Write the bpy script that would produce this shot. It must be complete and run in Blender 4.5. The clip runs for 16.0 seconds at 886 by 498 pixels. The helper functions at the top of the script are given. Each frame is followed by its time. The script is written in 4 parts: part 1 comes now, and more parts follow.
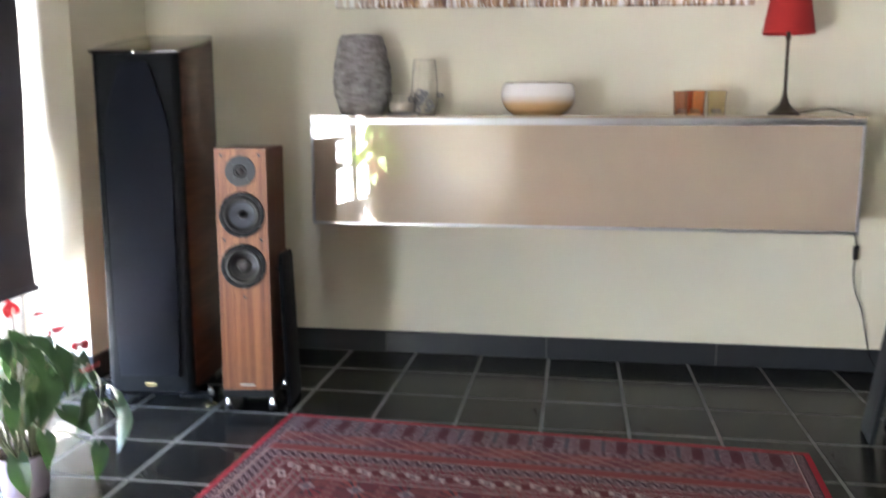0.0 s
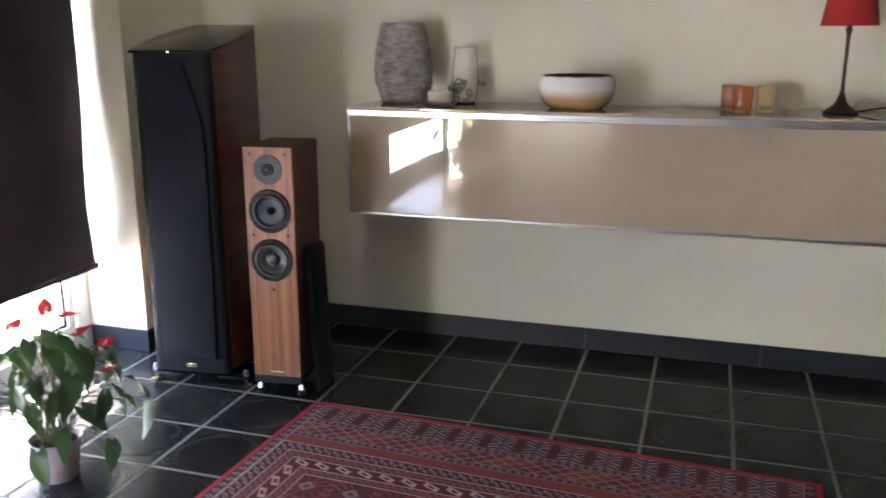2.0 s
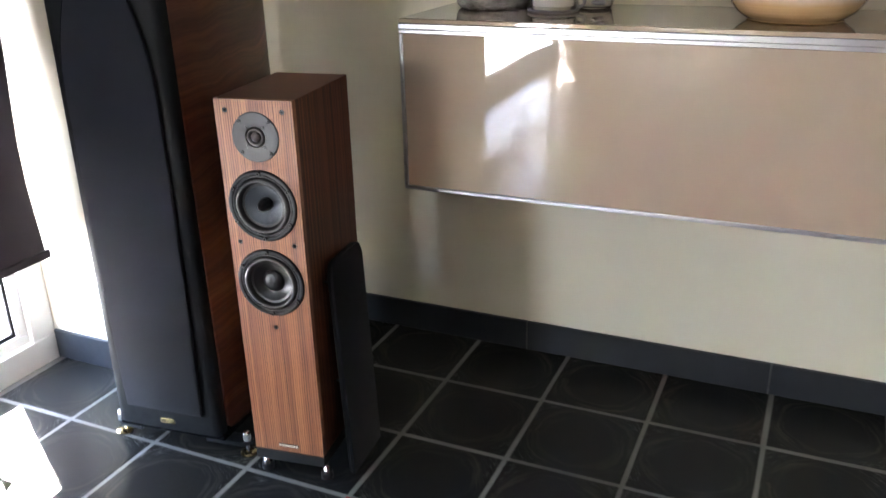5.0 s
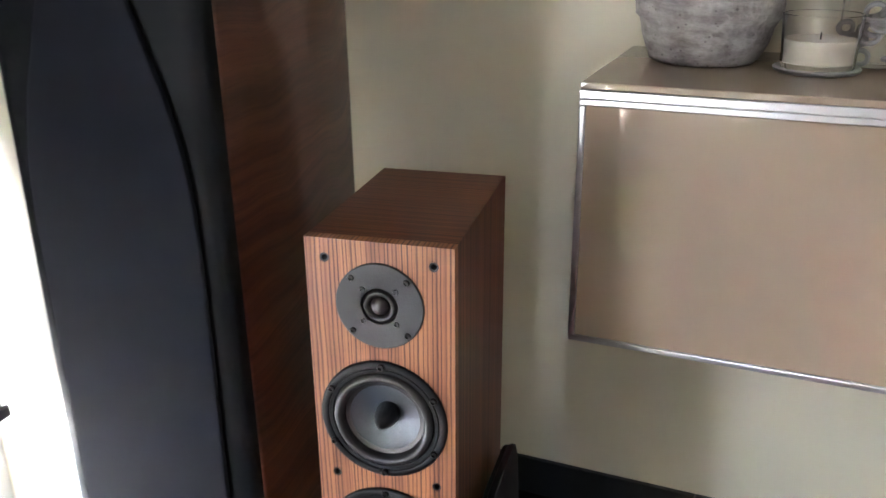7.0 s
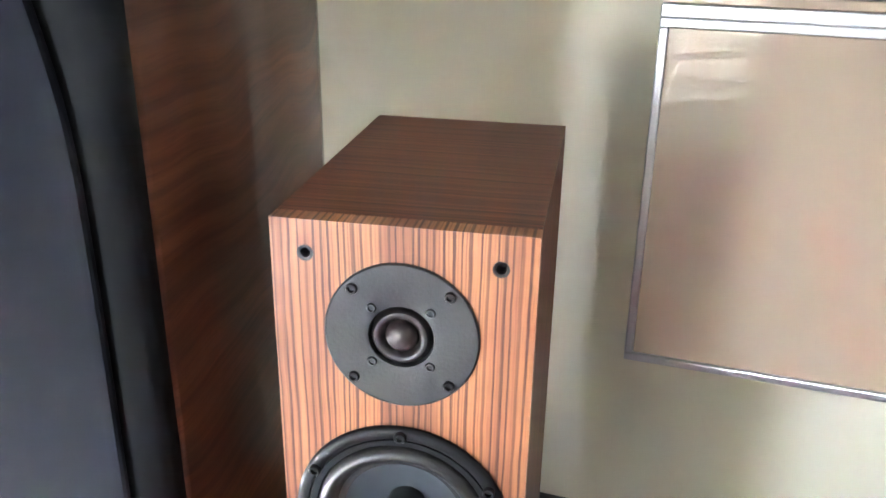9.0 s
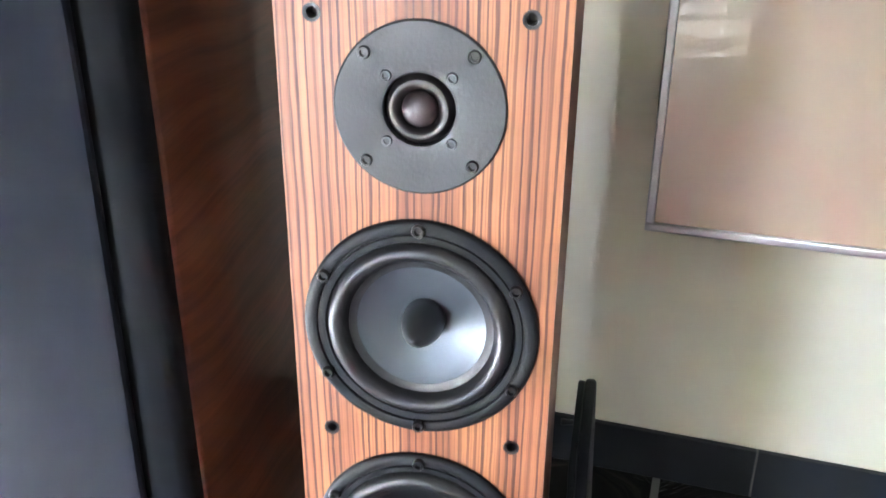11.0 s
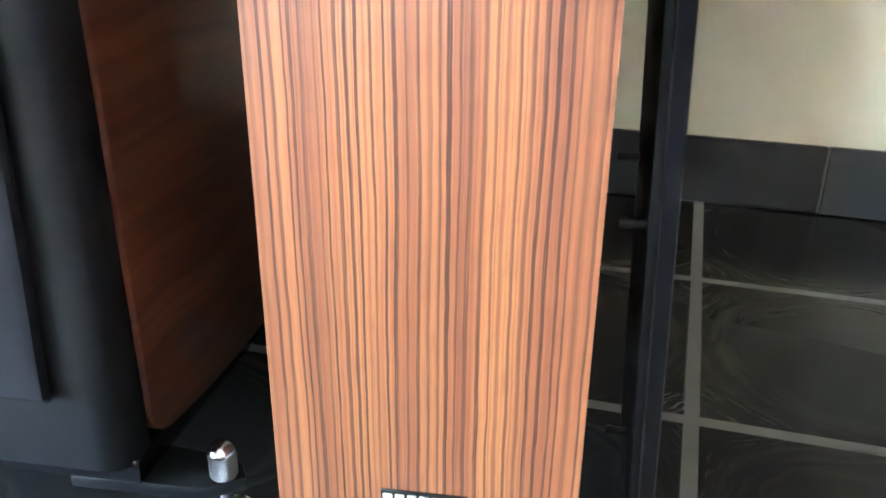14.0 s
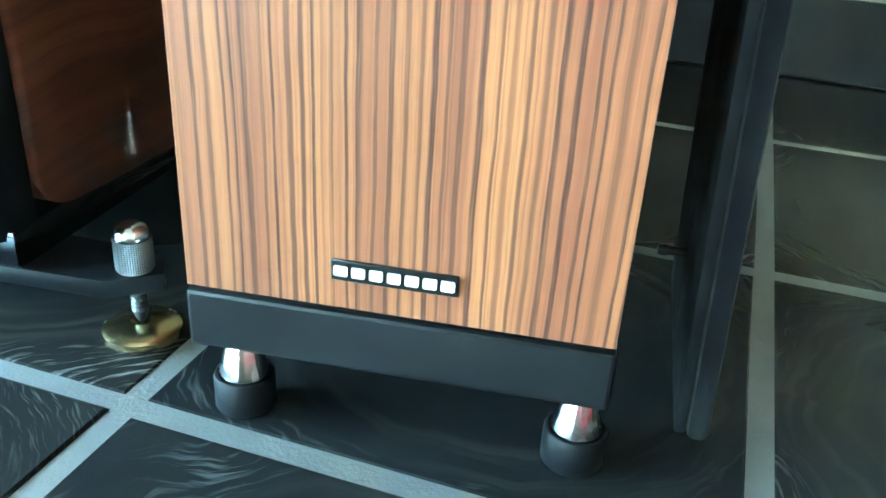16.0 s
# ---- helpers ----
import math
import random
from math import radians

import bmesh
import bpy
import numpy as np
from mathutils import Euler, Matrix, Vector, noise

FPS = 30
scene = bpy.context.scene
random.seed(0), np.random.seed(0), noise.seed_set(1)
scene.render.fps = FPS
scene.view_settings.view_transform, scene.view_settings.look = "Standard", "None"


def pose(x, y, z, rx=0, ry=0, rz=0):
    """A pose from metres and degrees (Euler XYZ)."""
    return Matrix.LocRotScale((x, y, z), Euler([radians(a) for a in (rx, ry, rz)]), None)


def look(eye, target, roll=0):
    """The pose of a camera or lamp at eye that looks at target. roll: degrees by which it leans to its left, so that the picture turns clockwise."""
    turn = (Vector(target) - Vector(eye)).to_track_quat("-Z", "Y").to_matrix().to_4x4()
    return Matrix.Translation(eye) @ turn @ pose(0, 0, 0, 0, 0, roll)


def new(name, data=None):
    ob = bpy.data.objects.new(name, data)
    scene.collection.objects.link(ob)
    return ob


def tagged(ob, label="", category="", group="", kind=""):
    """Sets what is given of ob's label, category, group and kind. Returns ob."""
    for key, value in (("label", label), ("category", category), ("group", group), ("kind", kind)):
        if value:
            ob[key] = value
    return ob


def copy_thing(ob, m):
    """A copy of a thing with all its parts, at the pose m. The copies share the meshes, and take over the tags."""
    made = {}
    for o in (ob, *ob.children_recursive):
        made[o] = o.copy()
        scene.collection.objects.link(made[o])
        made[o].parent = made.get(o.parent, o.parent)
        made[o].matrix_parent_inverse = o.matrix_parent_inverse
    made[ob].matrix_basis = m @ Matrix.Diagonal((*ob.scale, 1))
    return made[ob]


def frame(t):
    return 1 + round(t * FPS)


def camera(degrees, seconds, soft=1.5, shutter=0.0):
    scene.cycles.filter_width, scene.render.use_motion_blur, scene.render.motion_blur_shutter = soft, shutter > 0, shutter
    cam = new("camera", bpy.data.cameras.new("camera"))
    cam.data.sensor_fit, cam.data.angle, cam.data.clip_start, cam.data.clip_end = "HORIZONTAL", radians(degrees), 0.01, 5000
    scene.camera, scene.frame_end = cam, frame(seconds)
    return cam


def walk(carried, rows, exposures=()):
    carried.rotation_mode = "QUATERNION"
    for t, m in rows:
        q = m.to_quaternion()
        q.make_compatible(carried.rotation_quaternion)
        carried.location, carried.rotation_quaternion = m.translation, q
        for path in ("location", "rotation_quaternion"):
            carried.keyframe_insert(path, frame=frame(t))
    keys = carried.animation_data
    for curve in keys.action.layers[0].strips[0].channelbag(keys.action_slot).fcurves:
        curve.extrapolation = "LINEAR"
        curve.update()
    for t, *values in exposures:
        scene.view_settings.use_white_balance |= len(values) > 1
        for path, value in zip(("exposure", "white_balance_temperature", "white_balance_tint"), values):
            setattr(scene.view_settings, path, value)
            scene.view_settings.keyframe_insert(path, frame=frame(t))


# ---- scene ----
# ---------------------------------------------------------------- camera
cam = camera(54.7, 16.0, shutter=0.4)
PATH = [
    (0, (-0.051, 0.155, 1.08), (-0.353, 2.107, 0.766), -0.0),
    (0.5, (-0.04, 0.166, 1.388), (-0.504, 2.083, 1.053), -2.0),
    (1, (0.001, 0.181, 1.391), (-0.495, 2.075, 0.984), -2.9),
    (1.5, (0.097, 0.227, 1.362), (-0.44, 2.1, 0.909), -2.6),
    (2, (0.298, 0.28, 1.35), (-0.277, 2.133, 0.864), -0.0),
    (2.5, (0.385, 0.388, 1.332), (-0.058, 2.27, 0.823), 0.6),
    (3, (0.34, 0.614, 1.312), (-0.186, 2.457, 0.741), -2.9),
    (3.5, (0.333, 0.865, 1.282), (-0.399, 2.614, 0.645), -0.9),
    (3.7, (0.322, 0.958, 1.28), (-0.482, 2.666, 0.619), 0.2),
    (5.8, (-0.41, 1.844, 1.356), (-1.161, 3.53, 0.586), -2.0),
    (6, (-0.454, 1.894, 1.334), (-1.201, 3.595, 0.593), -1.5),
    (6.5, (-0.627, 2.062, 1.318), (-1.423, 3.75, 0.599), -0.8),
    (7, (-0.79, 2.204, 1.305), (-1.512, 3.922, 0.579), -0.5),
    (7.5, (-0.914, 2.319, 1.279), (-1.472, 4.087, 0.529), -0.3),
    (8, (-0.967, 2.429, 1.242), (-1.556, 4.193, 0.505), 0.6),
    (10.3, (-1.058, 2.552, 1.053), (-1.591, 4.311, 0.264), 1.1),
    (10.5, (-1.054, 2.545, 1.04), (-1.589, 4.307, 0.261), 0.6),
    (11, (-1.041, 2.527, 1.008), (-1.597, 4.277, 0.216), 0.6),
    (11.5, (-1.028, 2.501, 0.976), (-1.59, 4.231, 0.143), 1.0),
    (12, (-1.021, 2.487, 0.926), (-1.564, 4.203, 0.053), 1.3),
    (12.5, (-1.05, 2.512, 0.839), (-1.551, 4.227, -0.061), 1.5),
    (13, (-1.071, 2.546, 0.72), (-1.543, 4.267, -0.183), 1.8),
    (13.5, (-1.072, 2.557, 0.576), (-1.569, 4.326, -0.213), -1.2),
    (14, (-1.092, 2.625, 0.448), (-1.588, 4.383, -0.366), 0.6),
    (14.5, (-1.103, 2.679, 0.368), (-1.671, 4.422, -0.433), 1.0),
    (15, (-1.109, 2.706, 0.305), (-1.702, 4.412, -0.555), 2.6),
    (15.5, (-1.106, 2.722, 0.274), (-1.674, 4.421, -0.615), 3.3),
    (16, (-1.104, 2.734, 0.269), (-1.639, 4.434, -0.639), 3.6),
]
walk(cam, [(t, look(eye, target, roll)) for t, eye, target, roll in PATH],
     exposures=[(0, 5.62, 6200, 17), (0.6, 5.30, 6200, 18), (1.0, 5.20, 6200, 18), (2.0, 5.10, 6250, 19), (2.5, 5.50, 6400, 18), (3.7, 5.58, 6350, 18), (7.0, 5.74, 6300, 17),
                (7.5, 6.55, 6150, 14), (8.0, 6.70, 6150, 14), (10.3, 6.80, 5850, 14), (12.5, 6.77, 6050, 15), (13.2, 6.67, 6250, 18), (14.0, 6.87, 6150, 11), (14.5, 6.85, 5400, -11), (15.0, 7.0, 5200, -19), (16.0, 7.10, 5150, -20)])

# ---------------------------------------------------------------- light
SUN_EL, SUN_AZ = radians(36), radians(301)
world = bpy.data.worlds.new("sky")
scene.world = world
world.use_nodes = True
wn = world.node_tree.nodes
sky = wn.new("ShaderNodeTexSky")
sky.sky_type, sky.sun_disc = "NISHITA", False
sky.sun_elevation, sky.sun_rotation = SUN_EL, SUN_AZ
wn["Background"].inputs["Strength"].default_value = 0.15
world.node_tree.links.new(sky.outputs[0], wn["Background"].inputs["Color"])

sun = new("sun", bpy.data.lights.new("sun", "SUN"))
sun.data.energy, sun.data.angle, sun.data.color = 5.0, radians(0.5), (1, 0.95, 0.86)
sun.matrix_world = look((-8.6, 5.1, 7.3), (0, 0, 0))


def window_lamp(name, eye, target, w, h, watts, colour):
    lamp = new(name, bpy.data.lights.new(name, "AREA"))
    lamp.data.shape, lamp.data.size, lamp.data.size_y = "RECTANGLE", w, h
    lamp.data.energy, lamp.data.color = watts, colour
    lamp.matrix_world = look(eye, target)
    return lamp


# daylight through the paned garden window, the clear strip beside it and past the edges of the long blind
window_lamp("garden_daylight", (-2.37, -0.82, 0.62), (0, -0.42, 0.72), 1.36, 0.95, 3.3, (0.93, 0.96, 1.0))
window_lamp("blind_daylight", (-2.39, 2.14, 1.12), (0, 2.14, 1.12), 2.05, 1.95, 3.2, (0.72, 0.86, 1.0))
window_lamp("strip_daylight", (-2.37, -2.13, 0.75), (0, -1.6, 0.75), 0.56, 1.35, 1.9, (0.93, 0.96, 1.0))

# ---------------------------------------------------------------- materials
MATS = {}


class Nodes:
    """Short hand for shader nodes."""

    def __init__(self, name):
        self.mat = bpy.data.materials.new(name)
        self.mat.use_nodes = True
        self.tree = self.mat.node_tree
        self.bsdf = self.tree.nodes["Principled BSDF"]
        MATS[name] = self.mat

    def put(self, socket, value):
        if isinstance(value, bpy.types.NodeSocket):
            self.tree.links.new(value, socket)
        elif isinstance(value, tuple) and len(value) == 3 and socket.type == "RGBA":
            socket.default_value = (*value, 1)
        else:
            socket.default_value = value

    def node(self, kind, out=0, settings=(), **ins):
        n = self.tree.nodes.new("ShaderNode" + kind)
        for key, value in settings:
            setattr(n, key, value)
        for key, value in ins.items():
            k = int(key[1:]) if key[0] == "i" and key[1:].isdigit() else key.replace("_", " ")
            self.put(n.inputs[k], value)
        return n.outputs[out]

    def m(self, op, a, b=0.0, c=0.0):
        return self.node("Math", 0, (("operation", op),), i0=a, i1=b, i2=c)

    def coords(self, which="Object", scale=(1, 1, 1), loc=(0, 0, 0), rot=(0, 0, 0)):
        tc = self.tree.nodes.new("ShaderNodeTexCoord")
        return self.node("Mapping", 0, (), Vector=tc.outputs[which], Scale=scale, Location=loc, Rotation=rot)

    def noise(self, vec, scale, detail=4.0, rough=0.5, out=0, distort=0.0):
        return self.node("TexNoise", out, (), Vector=vec, Scale=scale, Detail=detail, Roughness=rough, Distortion=distort)

    def xyz(self, vec):
        n = self.tree.nodes.new("ShaderNodeSeparateXYZ")
        self.put(n.inputs[0], vec)
        return n.outputs[0], n.outputs[1], n.outputs[2]

    def vec(self, x=0.0, y=0.0, z=0.0):
        return self.node("CombineXYZ", 0, (), i0=x, i1=y, i2=z)

    def ramp(self, fac, stops, smooth=False):
        n = self.tree.nodes.new("ShaderNodeValToRGB")
        e = n.color_ramp.elements
        while len(e) < len(stops):
            e.new(0.5)
        for el, (p, c) in zip(e, stops):
            el.position, el.color = p, (*c, 1)
        n.color_ramp.interpolation = "EASE" if smooth else "LINEAR"
        self.put(n.inputs[0], fac)
        return n.outputs[0]

    def mix(self, fac, a, b, blend="MIX"):
        n = self.tree.nodes.new("ShaderNodeMix")
        n.data_type, n.blend_type = "RGBA", blend
        self.put(n.inputs[0], fac), self.put(n.inputs[6], a), self.put(n.inputs[7], b)
        return n.outputs[2]

    def lin(self, v, a, b, c, d):
        n = self.tree.nodes.new("ShaderNodeMapRange")
        for i, value in enumerate((v, a, b, c, d)):
            self.put(n.inputs[i], value)
        return n.outputs[0]

    def bump(self, height, strength=0.3, distance=0.002):
        return self.node("Bump", 0, (), Height=height, Strength=strength, Distance=distance)

    def random(self):
        return self.tree.nodes.new("ShaderNodeObjectInfo").outputs["Random"]

    def set(self, **ins):
        for key, value in ins.items():
            self.put(self.bsdf.inputs[key.replace("_", " ")], value)
        return self


def plain(name, colour, rough=0.5, metal=0.0, wear=0.12, scale=30.0, bump=0.05, **more):
    """A plain surface with faint mottling and fine relief."""
    n = Nodes(name)
    v = n.coords()
    big, fine = n.noise(v, scale * 0.15, 3), n.noise(v, scale * 6, 3)
    dark = tuple(c * (1 - wear) for c in colour)
    light = tuple(min(1, c * (1 + wear)) for c in colour)
    n.set(Base_Color=n.mix(big, dark, light), Metallic=metal,
          Roughness=n.lin(n.noise(v, scale, 3), 0.3, 0.7, max(0.02, rough * 0.85), min(1, rough * 1.15)),
          Normal=n.bump(fine, bump, 0.001), **more)
    return n.mat


def wall_paint(name, colour):
    n = Nodes(name)
    v = n.coords()
    n.set(Base_Color=n.mix(n.noise(v, 1.3, 3), tuple(c * 0.95 for c in colour), tuple(c * 1.04 for c in colour)),
          Roughness=0.85, Normal=n.bump(n.m("ADD", n.noise(v, 140, 3), n.noise(v, 35, 2)), 0.22, 0.0012))
    return n.mat


wall_paint("wall_paint", (0.70, 0.662, 0.535))
wall_paint("ceiling_paint", (0.86, 0.85, 0.81))


def slate(name, tile=True):
    """Dark cleft tile: smooth worn middle, brushed silvery swirls towards the edges and corners."""
    n = Nodes(name)
    v = n.coords("UV" if tile else "Object")
    if tile:
        rnd = n.random()
        x, y, _ = n.xyz(v)
        off = n.m("MULTIPLY", rnd, 37.0)
        warp = n.node("VectorMath", 0, (("operation", "ADD"),), i0=v, i1=n.vec(off, off, 0.0))
        w1 = n.noise(warp, 9.0, 3)
        ax, ay = n.m("ABSOLUTE", x), n.m("ABSOLUTE", y)
        r = n.m("SQRT", n.m("ADD", n.m("MULTIPLY", ax, ax), n.m("MULTIPLY", ay, ay)))
        r = n.m("ADD", r, n.m("MULTIPLY", n.m("SUBTRACT", w1, 0.5), 0.06))
        ang = n.m("ARCTAN2", y, x)
        streak = n.noise(n.vec(n.m("MULTIPLY", r, 420.0), n.m("ADD", n.m("MULTIPLY", ang, 5.0), off), off), 1.0, 3, 0.6)
        edge = n.lin(r, 0.138, 0.175, 0.0, 1.0)
        patch = n.lin(n.noise(warp, 9.0, 2), 0.32, 0.72, 0.0, 1.0)
        line = n.m("MULTIPLY", n.m("MULTIPLY", n.lin(streak, 0.54, 0.70, 0.0, 1.0), edge), patch)
        arc = n.noise(n.vec(n.m("MULTIPLY", r, 95.0), n.m("ADD", n.m("MULTIPLY", ang, 0.9), off), off), 1.0, 2)
        disc = n.m("MULTIPLY", n.lin(n.m("ABSOLUTE", n.m("SUBTRACT", r, 0.125)), 0.0, 0.032, 1.0, 0.0), n.lin(arc, 0.45, 0.68, 0.0, 1.0))
        base = n.mix(n.m("MULTIPLY", disc, 0.55), (0.0160, 0.0163, 0.0160), (0.060, 0.053, 0.044))
        base = n.mix(n.m("MULTIPLY", line, 0.85), base, (0.22, 0.22, 0.205))
        tint = n.mix(rnd, (0.85, 0.87, 0.9), (1.12, 1.08, 1.02))
        n.set(Base_Color=n.mix(1.0, base, tint, "MULTIPLY"),
              Roughness=0.19,
              Normal=n.bump(n.m("MULTIPLY", line, 0.5), 0.06, 0.0012), Specular_IOR_Level=0.105)
    else:
        n.set(Base_Color=n.mix(n.noise(v, 8, 5), (0.0115, 0.013, 0.016), (0.024, 0.0265, 0.031)),
              Roughness=n.lin(n.noise(v, 30, 4), 0.3, 0.7, 0.3, 0.5), Normal=n.bump(n.noise(v, 70, 5), 0.3, 0.0015))
    return n.mat


slate("slate_tile")
slate("slate_skirting", False)


def grout():
    n = Nodes("grout")
    v = n.coords()
    n.set(Base_Color=n.mix(n.noise(v, 6, 3), (0.100, 0.098, 0.087), (0.185, 0.181, 0.163)), Roughness=0.9,
          Normal=n.bump(n.noise(v, 400, 3), 0.6, 0.001))


grout()


def stripe_wood():
    """Reconstituted zebra veneer: upright, nearly straight thin dark lines on orange-brown bands."""
    n = Nodes("zebrano")
    v = n.coords()
    x, y, z = n.xyz(v)
    sway = n.m("MULTIPLY", n.m("SUBTRACT", n.noise(n.vec(x, 0.0, n.m("MULTIPLY", z, 0.30)), 16.0, 3), 0.5), 0.006)
    wav = n.m("MULTIPLY", n.m("SUBTRACT", n.noise(n.vec(n.m("MULTIPLY", x, 3.0), 0.0, z), 40.0, 2), 0.5), 0.0009)
    u = n.m("ADD", n.m("ADD", x, sway), wav)
    drift = n.noise(n.vec(n.m("MULTIPLY", u, 75.0), 0.0, n.m("MULTIPLY", z, 0.4)), 1.0, 3, 0.6)
    ph = n.m("ADD", n.m("DIVIDE", u, 0.0056), n.m("MULTIPLY", drift, 2.0))
    line = n.m("SINE", n.m("MULTIPLY", ph, 6.2832))
    weight = n.lin(n.noise(n.vec(n.m("MULTIPLY", u, 130.0), 4.0, n.m("MULTIPLY", z, 1.2)), 1.0, 2), 0.30, 0.56, 0.32, 1.0)
    l1 = n.m("MULTIPLY", n.lin(line, 0.25, 0.80, 0.0, 1.0), weight)
    ph2 = n.m("ADD", n.m("DIVIDE", u, 0.0029), n.m("MULTIPLY", drift, 2.6))
    l2 = n.m("MULTIPLY", n.lin(n.m("SINE", n.m("MULTIPLY", ph2, 6.2832)), 0.2, 1.0, 0.0, 0.55), n.lin(drift, 0.42, 0.6, 0.15, 1.0))
    bandn = n.noise(n.vec(n.m("MULTIPLY", u, 38.0), 3.0, n.m("MULTIPLY", z, 0.5)), 1.0, 2.0)
    pore = n.noise(n.vec(n.m("MULTIPLY", u, 1600.0), 7.0, n.m("MULTIPLY", z, 40.0)), 1.0, 2.0)
    col = n.mix(n.lin(bandn, 0.38, 0.62, 0.0, 1.0), (0.195, 0.072, 0.038), (0.345, 0.147, 0.064))
    col = n.mix(l2, col, (0.125, 0.045, 0.028))
    col = n.mix(n.m("MULTIPLY", l1, 0.96), col, (0.050, 0.0155, 0.0122))
    col = n.mix(n.lin(pore, 0.52, 0.78, 0.0, 0.6), col, (0.16, 0.066, 0.042))
    fleck = n.noise(n.vec(n.m("MULTIPLY", u, 620.0), 2.0, n.m("MULTIPLY", z, 14.0)), 1.0, 3, 0.65)
    col = n.mix(n.lin(fleck, 0.52, 0.72, 0.0, 0.30), col, (0.38, 0.18, 0.086))
    col = n.mix(n.lin(fleck, 0.48, 0.30, 0.0, 0.40), col, (0.20, 0.080, 0.050))
    n.set(Base_Color=col, Roughness=n.lin(pore, 0.3, 0.7, 0.38, 0.50), Normal=n.bump(pore, 0.12, 0.0004))
    n.bsdf.inputs["Specular IOR Level"].default_value = 0.4


stripe_wood()


def gloss_walnut():
    """Lacquered walnut laid crosswise: fine streaks that climb slightly towards the back, dark wavering figure."""
    n = Nodes("gloss_walnut")
    v = n.coords("Object", (1, 1, 1), (0, 0, 0), (radians(-9), 0, 0))
    x, y, z = n.xyz(v)
    wave = n.noise(n.vec(0.0, n.m("MULTIPLY", y, 3.2), n.m("MULTIPLY", z, 1.6)), 1.0, 2)
    zz = n.m("ADD", z, n.m("MULTIPLY", wave, 0.13))
    band = n.noise(n.vec(0.0, n.m("MULTIPLY", y, 1.1), n.m("MULTIPLY", zz, 17.0)), 1.0, 3, 0.6)
    line = n.noise(n.vec(0.0, n.m("MULTIPLY", y, 2.2), n.m("MULTIPLY", zz, 75.0)), 1.0, 3, 0.6)
    pore = n.noise(n.vec(0.0, n.m("MULTIPLY", y, 30.0), n.m("MULTIPLY", zz, 520.0)), 1.0, 2)
    col = n.mix(n.lin(band, 0.30, 0.70, 0.0, 1.0), (0.064, 0.0228, 0.0138), (0.146, 0.055, 0.030))
    col = n.mix(n.lin(line, 0.42, 0.66, 0.0, 0.60), col, (0.040, 0.0150, 0.0095))
    col = n.mix(n.lin(pore, 0.52, 0.75, 0.0, 0.35), col, (0.030, 0.0120, 0.0080))
    n.set(Base_Color=col, Roughness=0.42, Specular_IOR_Level=0.15, Coat_Weight=0.75, Coat_Roughness=0.02, Coat_IOR=1.42)


gloss_walnut()


def fabric(name, a, b, scale=2600.0):
    n = Nodes(name)
    v = n.coords()
    x, y, z = n.xyz(v)
    weave = n.m("MULTIPLY", n.m("SINE", n.m("MULTIPLY", n.m("ADD", x, y), scale * 2)), n.m("SINE", n.m("MULTIPLY", z, scale * 2)))
    n.set(Base_Color=n.mix(n.noise(v, 4.0, 4), a, b), Roughness=0.92, Normal=n.bump(n.m("ADD", weave, n.noise(v, 300, 3)), 0.16, 0.0006),
          Sheen_Weight=0.06, Sheen_Roughness=0.5)
    n.bsdf.inputs["Specular IOR Level"].default_value = 0.2


fabric("grille_cloth", (0.0052, 0.0064, 0.0110), (0.0080, 0.0096, 0.0155))
# leaning grille's cloth: grille cloth with the shade it stands in put into the colour
fabric("shaded_cloth", (0.0030, 0.0036, 0.0056), (0.0048, 0.0058, 0.0085))
fabric("blind_cloth", (0.036, 0.027, 0.034), (0.047, 0.036, 0.044), 500.0)
fabric("lampshade_cloth", (0.36, 0.026, 0.024), (0.44, 0.034, 0.032), 700.0)

plain("matt_black", (0.0062, 0.0068, 0.0082), 0.5, 0, 0.2, Specular_IOR_Level=0.25)
plain("satin_black", (0.009, 0.009, 0.010), 0.36, 0, 0.2, bump=0.0)
plain("gloss_black", (0.006, 0.006, 0.007), 0.08, 0, 0.2, bump=0.0)
plain("rubber", (0.006, 0.0065, 0.0075), 0.5, 0, 0.2, Specular_IOR_Level=0.3)
plain("surround_rubber", (0.016, 0.0155, 0.016), 0.42, 0, 0.15)
plain("tweeter_plate", (0.019, 0.0205, 0.023), 0.46, 0, 0.1, 60, 0.25)
plain("cone_grey", (0.092, 0.106, 0.124), 0.42, 0.55, 0.0, bump=0.0)
plain("cone_dark", (0.0065, 0.007, 0.008), 0.36, 0.0, 0.0, bump=0.0)
plain("dome_silk", (0.030, 0.021, 0.021), 0.40, 0, 0.1)
plain("chrome", (0.80, 0.80, 0.80), 0.15, 1.0, 0.03, bump=0.01)
plain("aluminium", (0.48, 0.49, 0.52), 0.34, 1.0, 0.04, bump=0.02)
plain("brass", (0.60, 0.48, 0.25), 0.26, 1.0, 0.10, bump=0.03)
plain("white_frame", (0.72, 0.72, 0.70), 0.40, 0, 0.04)
for name, colour in (("taupe_lacquer", (0.40, 0.315, 0.232)), ("taupe_glass", (0.375, 0.300, 0.230))):
    back_painted = Nodes(name)
    back_painted.set(Base_Color=back_painted.mix(back_painted.noise(back_painted.coords(), 1.5, 2), tuple(c * 0.97 for c in colour), tuple(c * 1.03 for c in colour)), Roughness=0.012, IOR=1.85)
plain("pot_plastic", (0.42, 0.34, 0.40), 0.38, 0, 0.06)
plain("soil", (0.05, 0.032, 0.022), 0.95, 0, 0.5, 90, 0.9)
plain("board_black", (0.0060, 0.0070, 0.0085), 0.62, 0, 0.2, bump=0.0, Specular_IOR_Level=0.13)
plain("badge_white", (0.78, 0.78, 0.76), 0.35)
